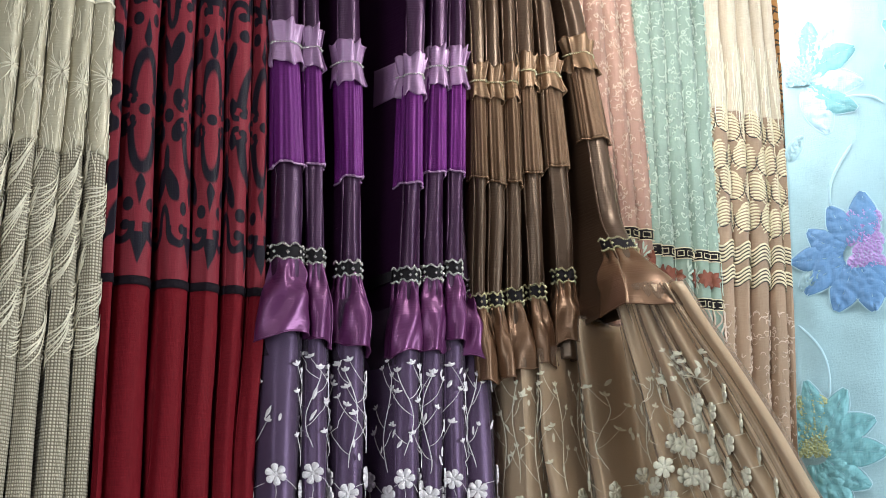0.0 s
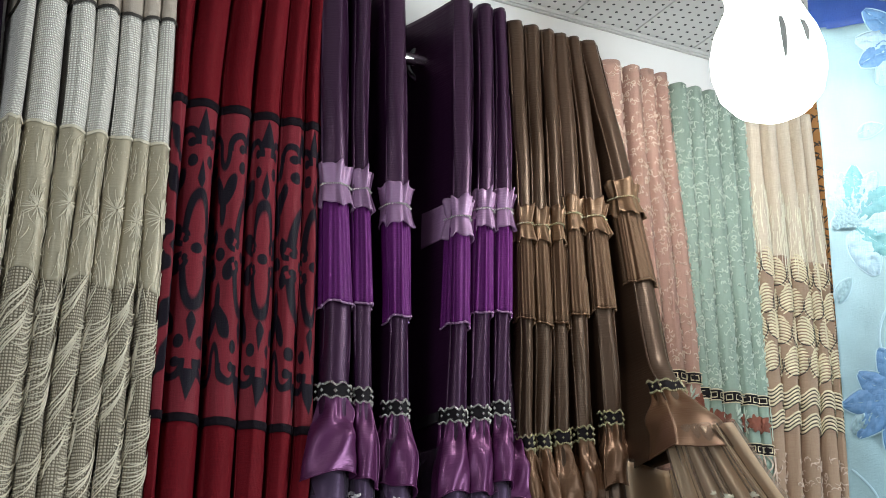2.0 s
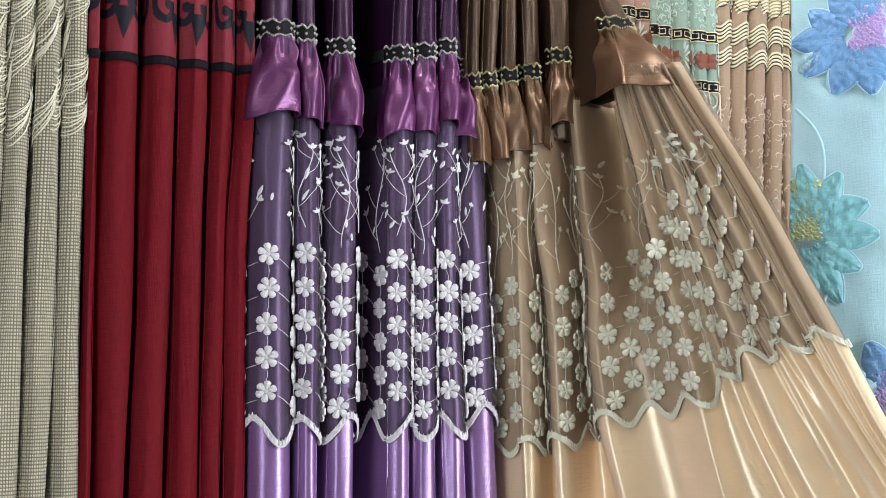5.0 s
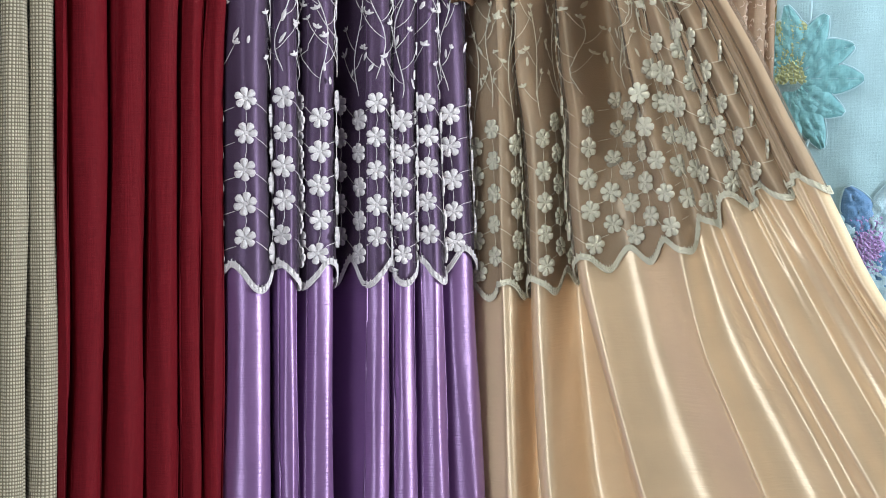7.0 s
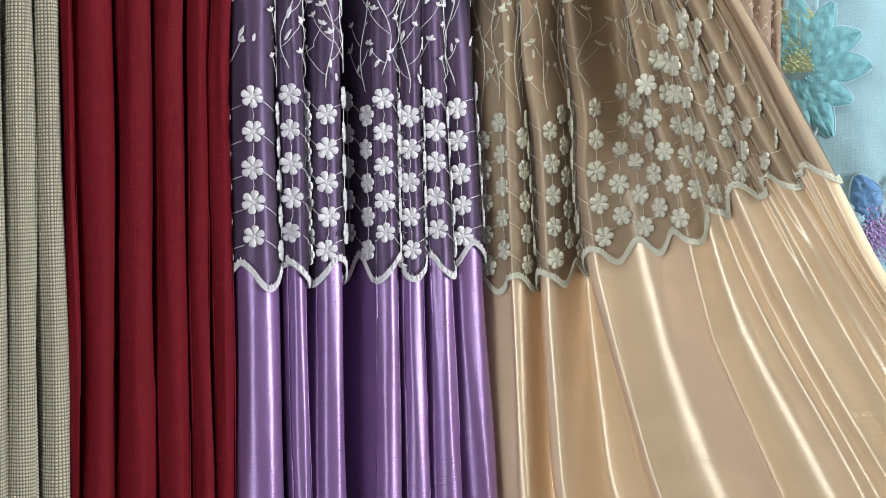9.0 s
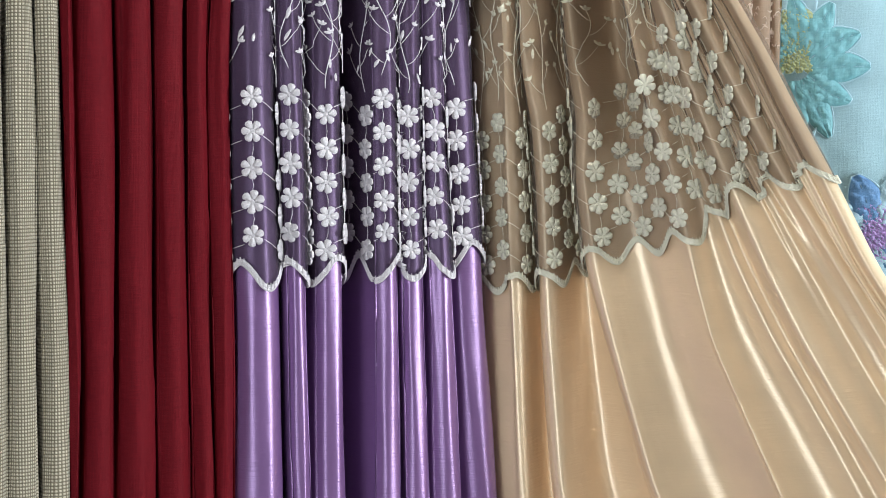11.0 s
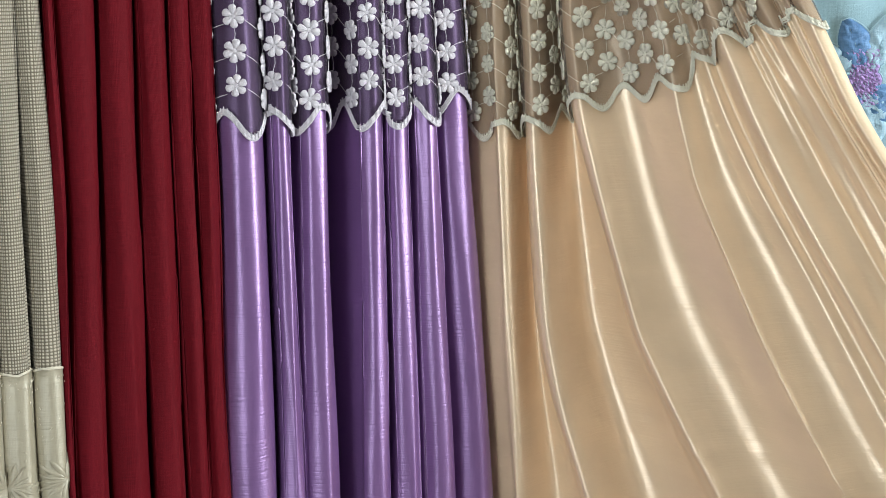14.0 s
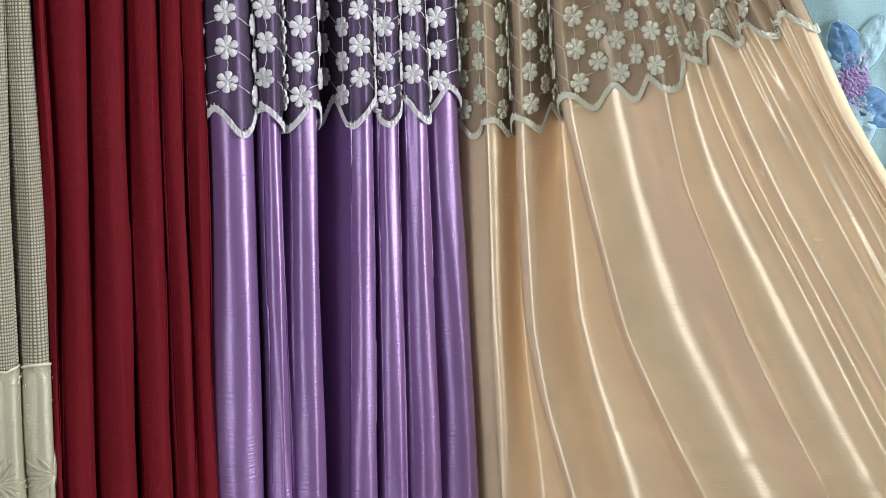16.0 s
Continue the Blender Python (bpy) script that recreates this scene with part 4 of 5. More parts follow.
def purple_curtain():
    c = thing("curtain", "purple tiered satin curtain with lilac collars, jewelled ruffles and floral voile", "curtain", "curtains on the rod")

    def row(xs, last):
        return tubes([(x, w) for x, w in xs] + [last], y=-0.10, back=0.045)

    k = [
        (2.49, row([(-0.318, .020), (-0.275, .013), (-0.222, .020), (-0.109, .017), (-0.070, .013), (-0.044, .010)], (-0.030, .006, -0.07))),
        (2.25, row([(-0.315, .020), (-0.277, .0115), (-0.220, .018), (-0.113, .0165), (-0.073, .0135), (-0.044, .0125)], (-0.028, .006, -0.06))),
        (1.92, row([(-0.306, .019), (-0.270, .012), (-0.216, .0155), (-0.128, .014), (-0.092, .0125), (-0.058, .012)], (-0.034, .008, -0.075))),
        (1.68, row([(-0.315, .029), (-0.269, .0145), (-0.220, .0185), (-0.138, .018), (-0.099, .0155), (-0.066, .0145)], (-0.022, .025, -0.09))),
        (1.29, row([(-0.319, .029), (-0.274, .0125), (-0.227, .020), (-0.145, .0175), (-0.107, .0155), (-0.064, .0175)], (-0.012, .030, -0.088))),
        (0.92, row([(-0.330, .035), (-0.277, .0150), (-0.234, .0245), (-0.155, .021), (-0.107, .0185), (-0.056, .025)], (0.008, .032, -0.088))),
        (0.02, row([(-0.350, .040), (-0.285, .020), (-0.245, .026), (-0.170, .026), (-0.110, .022), (-0.05, .03)], (0.028, .036, -0.088))),
    ]
    s = Drape(k, seed=3, wobble=0.0012)
    sheet("upper_satin", s, 2.49, 1.72, 110, M_PLUM, c, lambda u, v, z: 0.0007 * np.sin(u * 60 + z * 30), "dark plum satin")
    sheet("lower_satin", s, 1.76, 0.02, 150, M_VIOLET, c, 0.0, "violet satin skirt")
    cords = {0: 2.145, 1: 2.145, 2: 2.133, 3: 2.133, 4: 2.152, 5: 2.157}
    hems = {0: 1.975, 1: 1.979, 2: 1.969, 3: 1.972, 4: 1.993, 5: 1.998}
    bands = {0: 1.855, 1: 1.853, 2: 1.842, 3: 1.842, 4: 1.849, 5: 1.859, 6: 1.841}
    skirts = {0: 1.741, 1: 1.741, 2: 1.735, 3: 1.735, 4: 1.743, 5: 1.757, 6: 1.731}
    collars(s, c, cords, 0.060, M_LILAC, M_GEM, 4, 2)
    flounces(s, c, {i: (z - 0.016, hems[i]) for i, z in cords.items()}, M_FRILL_V, M_LILAC, 5)
    jewels(s, c, bands, M_GEM, 11, 2)
    ruffles(s, c, {i: (z - 0.004, skirts[i]) for i, z in bands.items()}, M_RUFF_P, 7, {5: 0.45, 6: 0.8})
    end = s.tube(6)
    places = []
    for i in range(7):
        a, b = s.tube(i)
        places += [a + (b - a) * f for f in ((0.06, 0.38, 0.74) if b - a > 0.07 else (0.40, 0.85))]
        if i == 2:
            places += [b + (s.tube(3)[0] - b) * f for f in (0.55, 0.85)]
    lace(s, c, 1.80, lambda u: 1.367 + np.interp(u, end, (0.0, 0.020)) + scallop(u, 0.066, 0.033), M_LACE_P, M_EMB_W, 21, places=places)
    for x, z in ((-0.128, 2.415), (-0.262, 2.41)):
        e = part("eyelet", bmesh.new(), M_DARKRING, c, "smoked chrome eyelet")
        bm = bmesh.new()
        torus(bm, 0.030, 0.0055, Matrix.Translation((x, -0.01, z)) @ Euler((radians(90), 0, radians(-32))).to_matrix().to_4x4())
        bm.to_mesh(e.data)
        bm.free()


purple_curtain()


def ridges(rows, n=(-0.83, -0.55)):
    """Section control points of a pulled sheet: rounded ridges (x, y, radius, depth of the hollow after it)."""
    out = []
    for i, (x, y, w, d) in enumerate(rows):
        if i == 0:
            out += [(x - 0.012, y + 0.06)]
        nx = rows[i + 1] if i + 1 < len(rows) else (x + 0.04, y - 0.06, w, d)
        gx, gy = nx[0] - x, nx[1] - y
        g = math.hypot(gx, gy) + 1e-6
        tx, ty = gx / g, gy / g
        w = min(w, g * 0.36)
        out += [(x - tx * w * 0.95 - n[0] * w * 0.9, y - ty * w * 0.95 - n[1] * w * 0.9), (x, y), (x + tx * w * 0.9 - n[0] * w * 0.8, y + ty * w * 0.9 - n[1] * w * 0.8)]
        if i + 1 < len(rows):
            r0, r1 = w * 1.0, g - min(nx[2], g * 0.36)
            for f, k in ((0.2, 1.0), (0.5, 1.0), (0.8, 0.75)) if d > 0.058 else ((0.20, 0.62), (0.48, 0.72), (0.80, 0.42)):
                a = r0 + (r1 - r0) * f
                out += [(x + tx * a - n[0] * d * k, y + ty * a - n[1] * d * k)]
        else:
            out += [(x + 0.016, y + 0.012)]
    return out


def gold_curtain():
    c = thing("curtain", "bronze and champagne tiered satin curtain, its skirt pulled aside", "curtain", "curtains on the rod")

    def row(*xs):
        return tubes(xs, y=-0.10, back=0.04)

    k = [
        (2.475, row((-0.017, .013), (0.013, .0145), (0.041, .012), (0.066, .012), (0.090, .0105), (0.120, .017))),
        (2.26, row((-0.012, .012), (0.015, .0125), (0.044, .012), (0.074, .0145), (0.110, .0155), (0.160, .018, -.11))),
        (1.95, row((-0.015, .010), (0.013, .0110), (0.042, .0115), (0.074, .0135), (0.126, .0165), (0.192, .019, -.13))),
        (1.83, row((-0.022, .009), (0.003, .0110), (0.037, .0115), (0.076, .0135), (0.126, .0155), (0.172, .026, -.225))),
        (1.70, row((-0.010, .010), (0.020, .0110), (0.050, .0125), (0.088, .0145), (0.128, .015), (0.170, .040, -.270))),
    ]
    s = Drape(k, seed=8, wobble=0.0012)
    sheet("upper_satin", s, 2.475, np.interp(s.u, (s.tube(4)[1], s.tube(5)[0]), (1.745, 1.805)), 110, M_BROWN, c, lambda u, v, z: 0.0007 * np.sin(u * 60 + z * 30), "dark bronze satin")
    cords = {0: 2.142, 1: 2.143, 2: 2.150, 3: 2.173, 4: 2.176, 5: 2.212}
    hems = {0: 1.995, 1: 1.991, 2: 1.996, 3: 2.014, 4: 2.031, 5: 2.075}
    bands = {0: 1.815, 1: 1.820, 2: 1.829, 3: 1.838, 4: 1.866, 5: 1.905}
    skirts = {0: 1.708, 1: 1.714, 2: 1.723, 3: 1.737, 4: 1.763, 5: 1.792}
    collars(s, c, cords, 0.054, M_GOLD_COLLAR, M_GOLDGEM, 14)
    flounces(s, c, {i: (z - 0.015, hems[i]) for i, z in cords.items()}, M_FRILL_B, M_GOLD_COLLAR, 15)
    jewels(s, c, bands, M_GOLDGEM, 31)
    ruffles(s, c, {i: (z - 0.004, skirts[i]) for i, z in bands.items()}, M_RUFF_B, 17, {4: 0.6, 5: 0.75})

    def pull(z, xs, hollow, radius=(.012, .014, .014, .008, .028, .020, .012)):
        """Seven ridges of the pulled skirt at height z; it runs towards the room."""
        third = {1.86: (0.130, -0.100), 1.77: (0.134, -0.105), 1.69: (0.133, -0.115), 1.617: (0.128, -0.130), 1.54: (0.118, -0.165)}
        on = [(xs[0], -0.100), (xs[1], -0.0135 - 1.52 * xs[1] if z < 1.6 else -0.108)] + [(x, -0.0135 - 1.52 * x) for x in xs[2:]]
        on[2] = third.get(z, on[2])
        return (z, ridges([(*p, w, d) for p, w, d in zip(on, radius, hollow)]))

    low = [
        pull(1.86, (0.034, 0.070, 0.098, 0.124, 0.136, 0.148, 0.162), (.06, .08, .11, .008, .006, .006, .01)),
        pull(1.77, (0.036, 0.071, 0.098, 0.134, 0.151, 0.168, 0.189), (.06, .08, .12, .014, .006, .006, .01)),
        pull(1.69, (0.038, 0.072, 0.099, 0.145, 0.167, 0.190, 0.215), (.06, .08, .12, .022, .008, .008, .01)),
        pull(1.617, (0.040, 0.073, 0.101, 0.152, 0.180, 0.208, 0.236), (.06, .08, .11, .030, .010, .008, .01)),
        pull(1.54, (0.041, 0.074, 0.104, 0.163, 0.196, 0.228, 0.255), (.06, .08, .085, .036, .012, .010, .01)),
        pull(1.47, (0.042, 0.075, 0.107, 0.174, 0.210, 0.247, 0.274), (.06, .08, .044, .032, .014, .010, .01)),
        pull(1.345, (0.043, 0.076, 0.114, 0.187, 0.239, 0.286, 0.306), (.06, .08, .054, .040, .040, .012, .01)),
        pull(1.25, (0.044, 0.077, 0.127, 0.200, 0.265, 0.316, 0.338), (.06, .08, .054, .042, .042, .014, .01)),
        pull(1.05, (0.046, 0.082, 0.157, 0.247, 0.326, 0.376, 0.404), (.06, .08, .056, .044, .044, .016, .01)),
        pull(0.95, (0.050, 0.092, 0.184, 0.276, 0.357, 0.410, 0.442), (.06, .08, .056, .044, .044, .018, .01)),
        pull(0.80, (0.058, 0.118, 0.228, 0.322, 0.404, 0.462, 0.500), (.06, .07, .056, .046, .046, .020, .01)),
        pull(0.02, (0.090, 0.200, 0.370, 0.500, 0.600, 0.680, 0.740), (.05, .05, .05, .04, .04, .03, .01)),
    ]
    q = Drape(low, n=6, seed=9, wobble=0.0012, smooth=4, ref=1.40)
    at = [q.u[q.n * (6 * i + 2)] for i in range(7)]
    top = np.interp(q.u, at, (1.745, 1.752, 1.80, 1.815, 1.825, 1.825, 1.825))
    sheet("lower_satin", q, top, 0.02, 190, M_CREAM, c,
          lambda u, v, z: 0.0022 * np.exp(-((z - 0.885 + 0.10 * (u - 0.5)) / 0.006) ** 2) * (u > 0.25) + 0.0010 * np.sin(u * 25 + z * 13), "champagne satin skirt pulled aside")
    lace(q, c, lambda u: 0.003 + np.interp(u, q.u, top), lambda u: np.interp(u, at, (1.330, 1.334, 1.364, 1.388, 1.442, 1.460, 1.468)) + scallop(u, 0.066, 0.024), M_LACE_B, M_EMB_C, 22, col=0.033, stem_top=1.71)


gold_curtain()


# ---------------------------------------------------------------- rose, mint and tan curtains
def squiggles(s, z0, z1, n, material, c, seed, size=0.0065):
    r = random.Random(seed)
    t = Thread(s, 0.0012)
    for _ in range(n):
        u, z, a = r.uniform(0, s.u[-1]), r.uniform(z1, z0), r.uniform(-0.5, 1.2)
        q = np.linspace(-0.5, 0.5, 5)
        b = r.uniform(0.003, 0.006) * r.choice((-1, 1))
        du, dz = q * size * r.uniform(0.6, 1.3), b * (1 - 4 * q * q)
        t.line(u + du * math.cos(a) - dz * math.sin(a), z + du * math.sin(a) + dz * math.cos(a), r.uniform(0.0013, 0.0024), 0.0013)
    return t.done("raised_stitching", material, c, kind="stuff")


def jewel_frieze(s, c, zt):
    """Woven frieze: two chain bands round a row of rust motifs, with a looped fringe."""
    L = s.u[-1]
    for z in (zt, zt - 0.078):
        sheet("chain_band", s, z + 0.008, z - 0.008, 4, M_BANDCLOTH, c, 0.0015, "black band with silver chain links")
        t = Thread(s, 0.003)
        for u in np.arange(0.005, L, 0.016):
            t.line([u, u + 0.011, u + 0.011, u, u], [z + .004, z + .004, z - .004, z - .004, z + .003], 0.0022, 0.0012)
        for d in (-.0085, .0085):
            t.line(np.linspace(0, L, 160), np.full(160, z + d), 0.0016, 0.001)
        t.done("chain_stitching", M_STRAW, c, kind="stuff")
    t = Thread(s, 0.0022)
    k = Thread(s, 0.0022)
    for i, u in enumerate(np.arange(0.01, L, 0.036)):
        for a in (0, .9, 1.8, 2.7, 3.6, 4.5, 5.4):
            t.leaf(u, zt - 0.038, a, 0.015, 0.010, 0.002)
        for d in (-1, 1):
            for e in range(3):
                k.leaf(u + 0.018, zt - 0.036 + d * 0.006 * e, d * (0.9 + 0.3 * e), 0.014, 0.003, 0.001)
    t.done("rust_embroidery", M_RUST, c, kind="stuff")
    k.done("sprig_stitching", M_GREEN_T, c, kind="stuff")
    fr = Thread(s, 0.003)
    for u in np.arange(0.0, L, 0.0075):
        q = np.linspace(0, 1, 9)
        fr.line(u + 0.005 * np.sin(q * 6.3), zt - 0.088 - 0.048 * q, 0.0030, 0.0018)
    fr.done("looped_fringe", M_PINK_T, c, kind="stuff")


def side_curtains():
    ky = dict(y=-0.06, back=0.01)
    pink = thing("curtain", "rose crepe curtain with raised squiggle stitching", "curtain", "curtains on the rod")
    s = Drape([
        (2.478, tubes([(0.193, .020), (0.2315, .014), (0.261, .015), (0.2915, .0145)], **ky)),
        (2.37, tubes([(0.193, .020), (0.2315, .014), (0.261, .0155), (0.2915, .0145)], **ky)),
        (2.04, tubes([(0.213, .014), (0.2465, .0140), (0.2775, .0155), (0.308, .0135)], **ky)),
        (0.02, tubes([(0.210, .016), (0.2465, .0150), (0.2775, .0155), (0.308, .0135)], **ky))], seed=12)
    sheet("cloth", s, 2.478, 0.02, 160, M_PINK, pink, 0.0)
    squiggles(s, 2.47, 1.97, 3200, M_PINK_T, pink, 41)
    jewel_frieze(s, pink, 1.957)
    mint = thing("curtain", "mint green crepe curtain with raised stitching and a woven frieze", "curtain", "curtains on the rod")
    s = Drape([
        (2.468, tubes([(0.326, .017), (0.357, .015), (0.388, .014), (0.4185, .0155), (0.447, .0135)], **ky)),
        (2.40, tubes([(0.326, .017), (0.357, .015), (0.388, .014), (0.4185, .0155), (0.447, .0135)], **ky)),
        (2.00, tubes([(0.325, .012), (0.3475, .0160), (0.382, .0175), (0.4155, .0145), (0.4405, .0120)], **ky)),
        (0.02, tubes([(0.32, .014), (0.346, .0165), (0.382, .0175), (0.4155, .0145), (0.4405, .0120)], **ky))], seed=13)
    sheet("cloth", s, 2.468, 0.02, 160, M_GREEN, mint, 0.0)
    squiggles(s, 2.46, 1.945, 4000, M_GREEN_T, mint, 42)
    jewel_frieze(s, mint, 1.935)
    tan = thing("curtain", "tan chenille curtain with straw-coloured scale and wave embroidery", "curtain", "curtains on the rod")
    s = Drape([
        (2.47, tubes([(0.478, .021), (0.515, .015), (0.547, .0165), (0.574, .0105), (0.598, .014)], **ky)),
        (2.27, tubes([(0.474, .021), (0.513, .015), (0.547, .0170), (0.576, .0105), (0.600, .014)], **ky)),
        (2.02, tubes([(0.471, .018), (0.508, .0165), (0.548, .0190), (0.582, .0120), (0.603, .010)], **ky)),
        (1.69, tubes([(0.4525, .0165), (0.4855, .0150), (0.5225, .0180), (0.561, .0165), (0.588, .010)], **ky)),
        (1.25, tubes([(0.445, .0165), (0.4765, .0150), (0.513, .0180), (0.552, .0165), (0.580, .010)], **ky)),
        (0.02, tubes([(0.44, .0165), (0.4715, .0150), (0.508, .0180), (0.547, .0165), (0.575, .010)], **ky))], seed=14)
    L = s.u[-1]
    r = random.Random(3)
    sheet("brushed_cloth", s, 2.47, 2.19, 50, M_TAN_PALE, tan, 0.0, "pale brushed upper cloth")
    sheet("chenille_cloth", s, 2.192, 0.02, 130, M_TAN, tan, 0.0, "ribbed tan chenille")
    st = Thread(s, 0.0014)
    for _ in range(700):
        u, z, ln = r.uniform(0, L), r.uniform(2.2, 2.32), r.uniform(0.02, 0.06)
        st.line([u, u + r.uniform(-.002, .002), u + r.uniform(-.003, .003)], [z, z - ln / 2, z - ln], r.uniform(0.001, 0.002), 0.0008)
    st.done("brushed_nap", M_EMB_C, tan, kind="stuff")
    sc, ou = Thread(s, 0.0016), Thread(s, 0.002)
    i = 0
    for u in np.arange(0.0, L, 0.0275):
        for j, z in enumerate((2.17, 2.115, 2.065, 2.012)):
            uu, zz = u + (0.014 if j % 2 else 0.0), z + 0.006 * math.sin(i * 1.7 + j)
            for q in range(9):
                w = 0.0142 * math.sqrt(max(0.05, 1 - ((q - 4.4) / 5.0) ** 2))
                x = np.linspace(-1, 1, 5)
                sc.line(uu + w * x, zz + 0.022 - 0.0054 * q - 0.004 * x * x + 0.004 * x * (1 if i % 2 else -1), 0.0034, 0.0016)
            a = np.linspace(math.pi * 0.95, math.pi * 2.05, 9)
            ou.line(uu + 0.0150 * np.cos(a), zz + 0.0 + 0.026 * np.sin(a), 0.0019, 0.001)
            i += 1
    uu = np.linspace(0, L, 300)
    for z in (1.962, 1.956, 1.950, 1.944, 1.938, 1.920, 1.914, 1.908, 1.902):
        sc.line(uu, z + 0.006 * np.sin(uu * 165), 0.0032, 0.0014)
        ou.line(uu, z - 0.003 + 0.006 * np.sin(uu * 165), 0.0016, 0.0008)
    sc.done("straw_embroidery", M_STRAW, tan, "straw-coloured scales and waves", kind="stuff")
    ou.done("outline_stitching", M_BLACK_T, tan, "black outline stitching", kind="stuff")
    squiggles(s, 1.86, 1.2, 2600, M_PINK_T, tan, 44, 0.008)
    strip = thing("curtain", "narrow orange brocade curtain with a black leaf figure", "curtain", "curtains on the rod")
    s = Drape([(2.50, tubes([(0.622, .011), (0.645, .012)], y=-0.07, back=-0.03)), (2.0, tubes([(0.624, .009), (0.645, .012)], y=-0.07, back=-0.03)), (0.02, tubes([(0.602, .009), (0.63, .012)], y=-0.07, back=-0.03))], seed=15)
    sheet("brocade", s, 2.50, 2.062, 40, M_ORANGE, strip, 0.0)
    sheet("wine_patch", s, 2.064, 2.018, 8, M_WINE, strip, 0.0, "wine red woven patch")
    sheet("yellow_edge", s, 2.02, 0.02, 60, M_YELLOW, strip, 0.0, "plain straw-yellow cloth")
    t = Thread(s, 0.0012)
    for z in np.arange(2.07, 2.49, 0.009):
        for u in np.arange(0.0, s.u[-1], 0.012):
            t.leaf(u + r.uniform(-.003, .003), z, r.uniform(0.3, 1.3) * r.choice((1, -1)), 0.013, 0.003, 0.0006)
    t.done("leaf_figure", M_BLACK_T, strip, kind="stuff")


side_curtains()


# ---------------------------------------------------------------- ice-blue curtain with padded flowers
BX, BY, DX, DY = 0.376, -0.301, 0.72, -0.69


def blue_curtain():
    c = thing("curtain", "ice-blue taffeta curtain with padded blue and teal flowers, royal blue header", "curtain")

    def plan(z, amp):
        lean = 0.033 * (z - 2.05)
        out = []
        for i in range(17):
            a = -0.004 + lean * (1 - i / 16) + i * 0.034
            w = amp * math.sin(i * 0.8 + 0.5) + 0.4 * amp * math.sin(i * 1.9 + z)
            out.append((BX + DX * a - 0.69 * w, BY + DY * a - 0.72 * w))
        return (z, out)

    s = Drape([plan(2.60, 0.006), plan(2.45, 0.006), plan(2.1, 0.007), plan(1.7, 0.007), plan(1.2, 0.010), plan(0.02, 0.014)], n=8, seed=16, wobble=0.002)
    sheet("taffeta", s, 2.455, 0.02, 140, M_SKY, c, lambda u, v, z: 0.0012 * np.sin(u * 55 + 4 * np.sin(z * 14)) + 0.001 * np.sin(z * 90 + u * 70), "puckered ice-blue taffeta")
    sheet("header", s, 2.60, 2.452, 12, M_ROYAL, c, 0.0015, "royal blue header tape")

    def spot(a, z, lift=0.0):
        p, n = s.at(a, z)
        return Vector(p[0] + n[0] * lift), Vector(n[0])

    for a in (0.118, 0.30, 0.48):
        p, n = spot(a, 2.524, 0.004)
        m = Matrix.Translation(p) @ n.to_track_quat("Z", "Y").to_matrix().to_4x4()
        bm = bmesh.new()
        torus(bm, 0.031, 0.0095, m, 40, 10)
        part("eyelet", bm, M_CHROME, c, "brushed steel eyelet")
        # a grey disc stands in for the shade inside the ring
        bm = bmesh.new()
        lathe(bm, [(0.0225, 0.0005), (0.0225, 0.0025)], 28, m)
        part("eyelet_shade_disc", bm, M_GREY, c, "grey disc standing in for the shaded opening of the eyelet")

    def petal(u, z, ang, length, width, material, puff=0.006):
        """A padded petal with quilted veins and a stitched rim."""
        nt, ns = 22, 11
        t = np.linspace(0, 1, nt)[:, None]
        q = np.linspace(-1, 1, ns)[None, :]
        prof = np.sin(math.pi * np.clip(0.10 + 0.86 * t**0.9, 0, 1)) ** 0.75
        x = length * t + 0 * q
        y = width / 2 * prof * q + 0.08 * length * np.sin(t * 3) * math.sin(ang * 3)
        cu = u + x * math.cos(ang) - y * math.sin(ang)
        cz = z + x * math.sin(ang) + y * math.cos(ang)
        h = puff * (1 - q**2) ** 0.5 * (0.55 + 0.45 * np.sin(t * 3.1)) * (1 - 0.45 * np.exp(-(q / 0.10) ** 2)) + (0.0016 * np.sin(t * 22 + 5 * q + ang * 7 + 2 * np.sin(9 * q)) + 0.0012 * np.sin(t * 41 - 7 * np.abs(q) + ang * 3)) * (1 - q**2) + 0.0008
        p, n = s.at(cu.ravel(), cz.ravel())
        v = p + n * h.reshape(-1, 1)
        k = np.arange((nt - 1) * (ns - 1))
        i = k // (ns - 1) * ns + k % (ns - 1)
        obj("petal", v.tolist(), np.stack([i, i + 1, i + ns + 1, i + ns], 1).tolist(), material, c, uvs=np.c_[cu.ravel(), cz.ravel()])
        rim.line(np.r_[cu[:, 0], cu[::-1, -1]], np.r_[cz[:, 0], cz[::-1, -1]], 0.0022, 0.0016)
        m = ns // 2
        rim.line(cu[1:-2, m], cz[1:-2, m], 0.0010, 0.0026)

    rim = Thread(s, 0.0016)
    r = random.Random(9)

    def bloom(u, z, mat_a, mat_b, heart, start, sweep, count, length, width, heart_at=(0, 0)):
        for i in range(count):
            a = start + sweep * i / (count - 1)
            petal(u + 0.018 * math.cos(a), z + 0.018 * math.sin(a), a + r.uniform(-.08, .08), length * r.uniform(0.85, 1.1), width * r.uniform(0.9, 1.1), mat_a if i % 2 else mat_b)
        hu, hz = u + heart_at[0], z + heart_at[1]
        for row in range(5):
            for k in range(4 - row % 2):
                petal(hu + (k - 1.5 + 0.5 * (row % 2)) * 0.015, hz + 0.034 - 0.016 * row, math.pi / 2 + 0.3 * (k - 1.5), 0.024, 0.017, heart, 0.004)

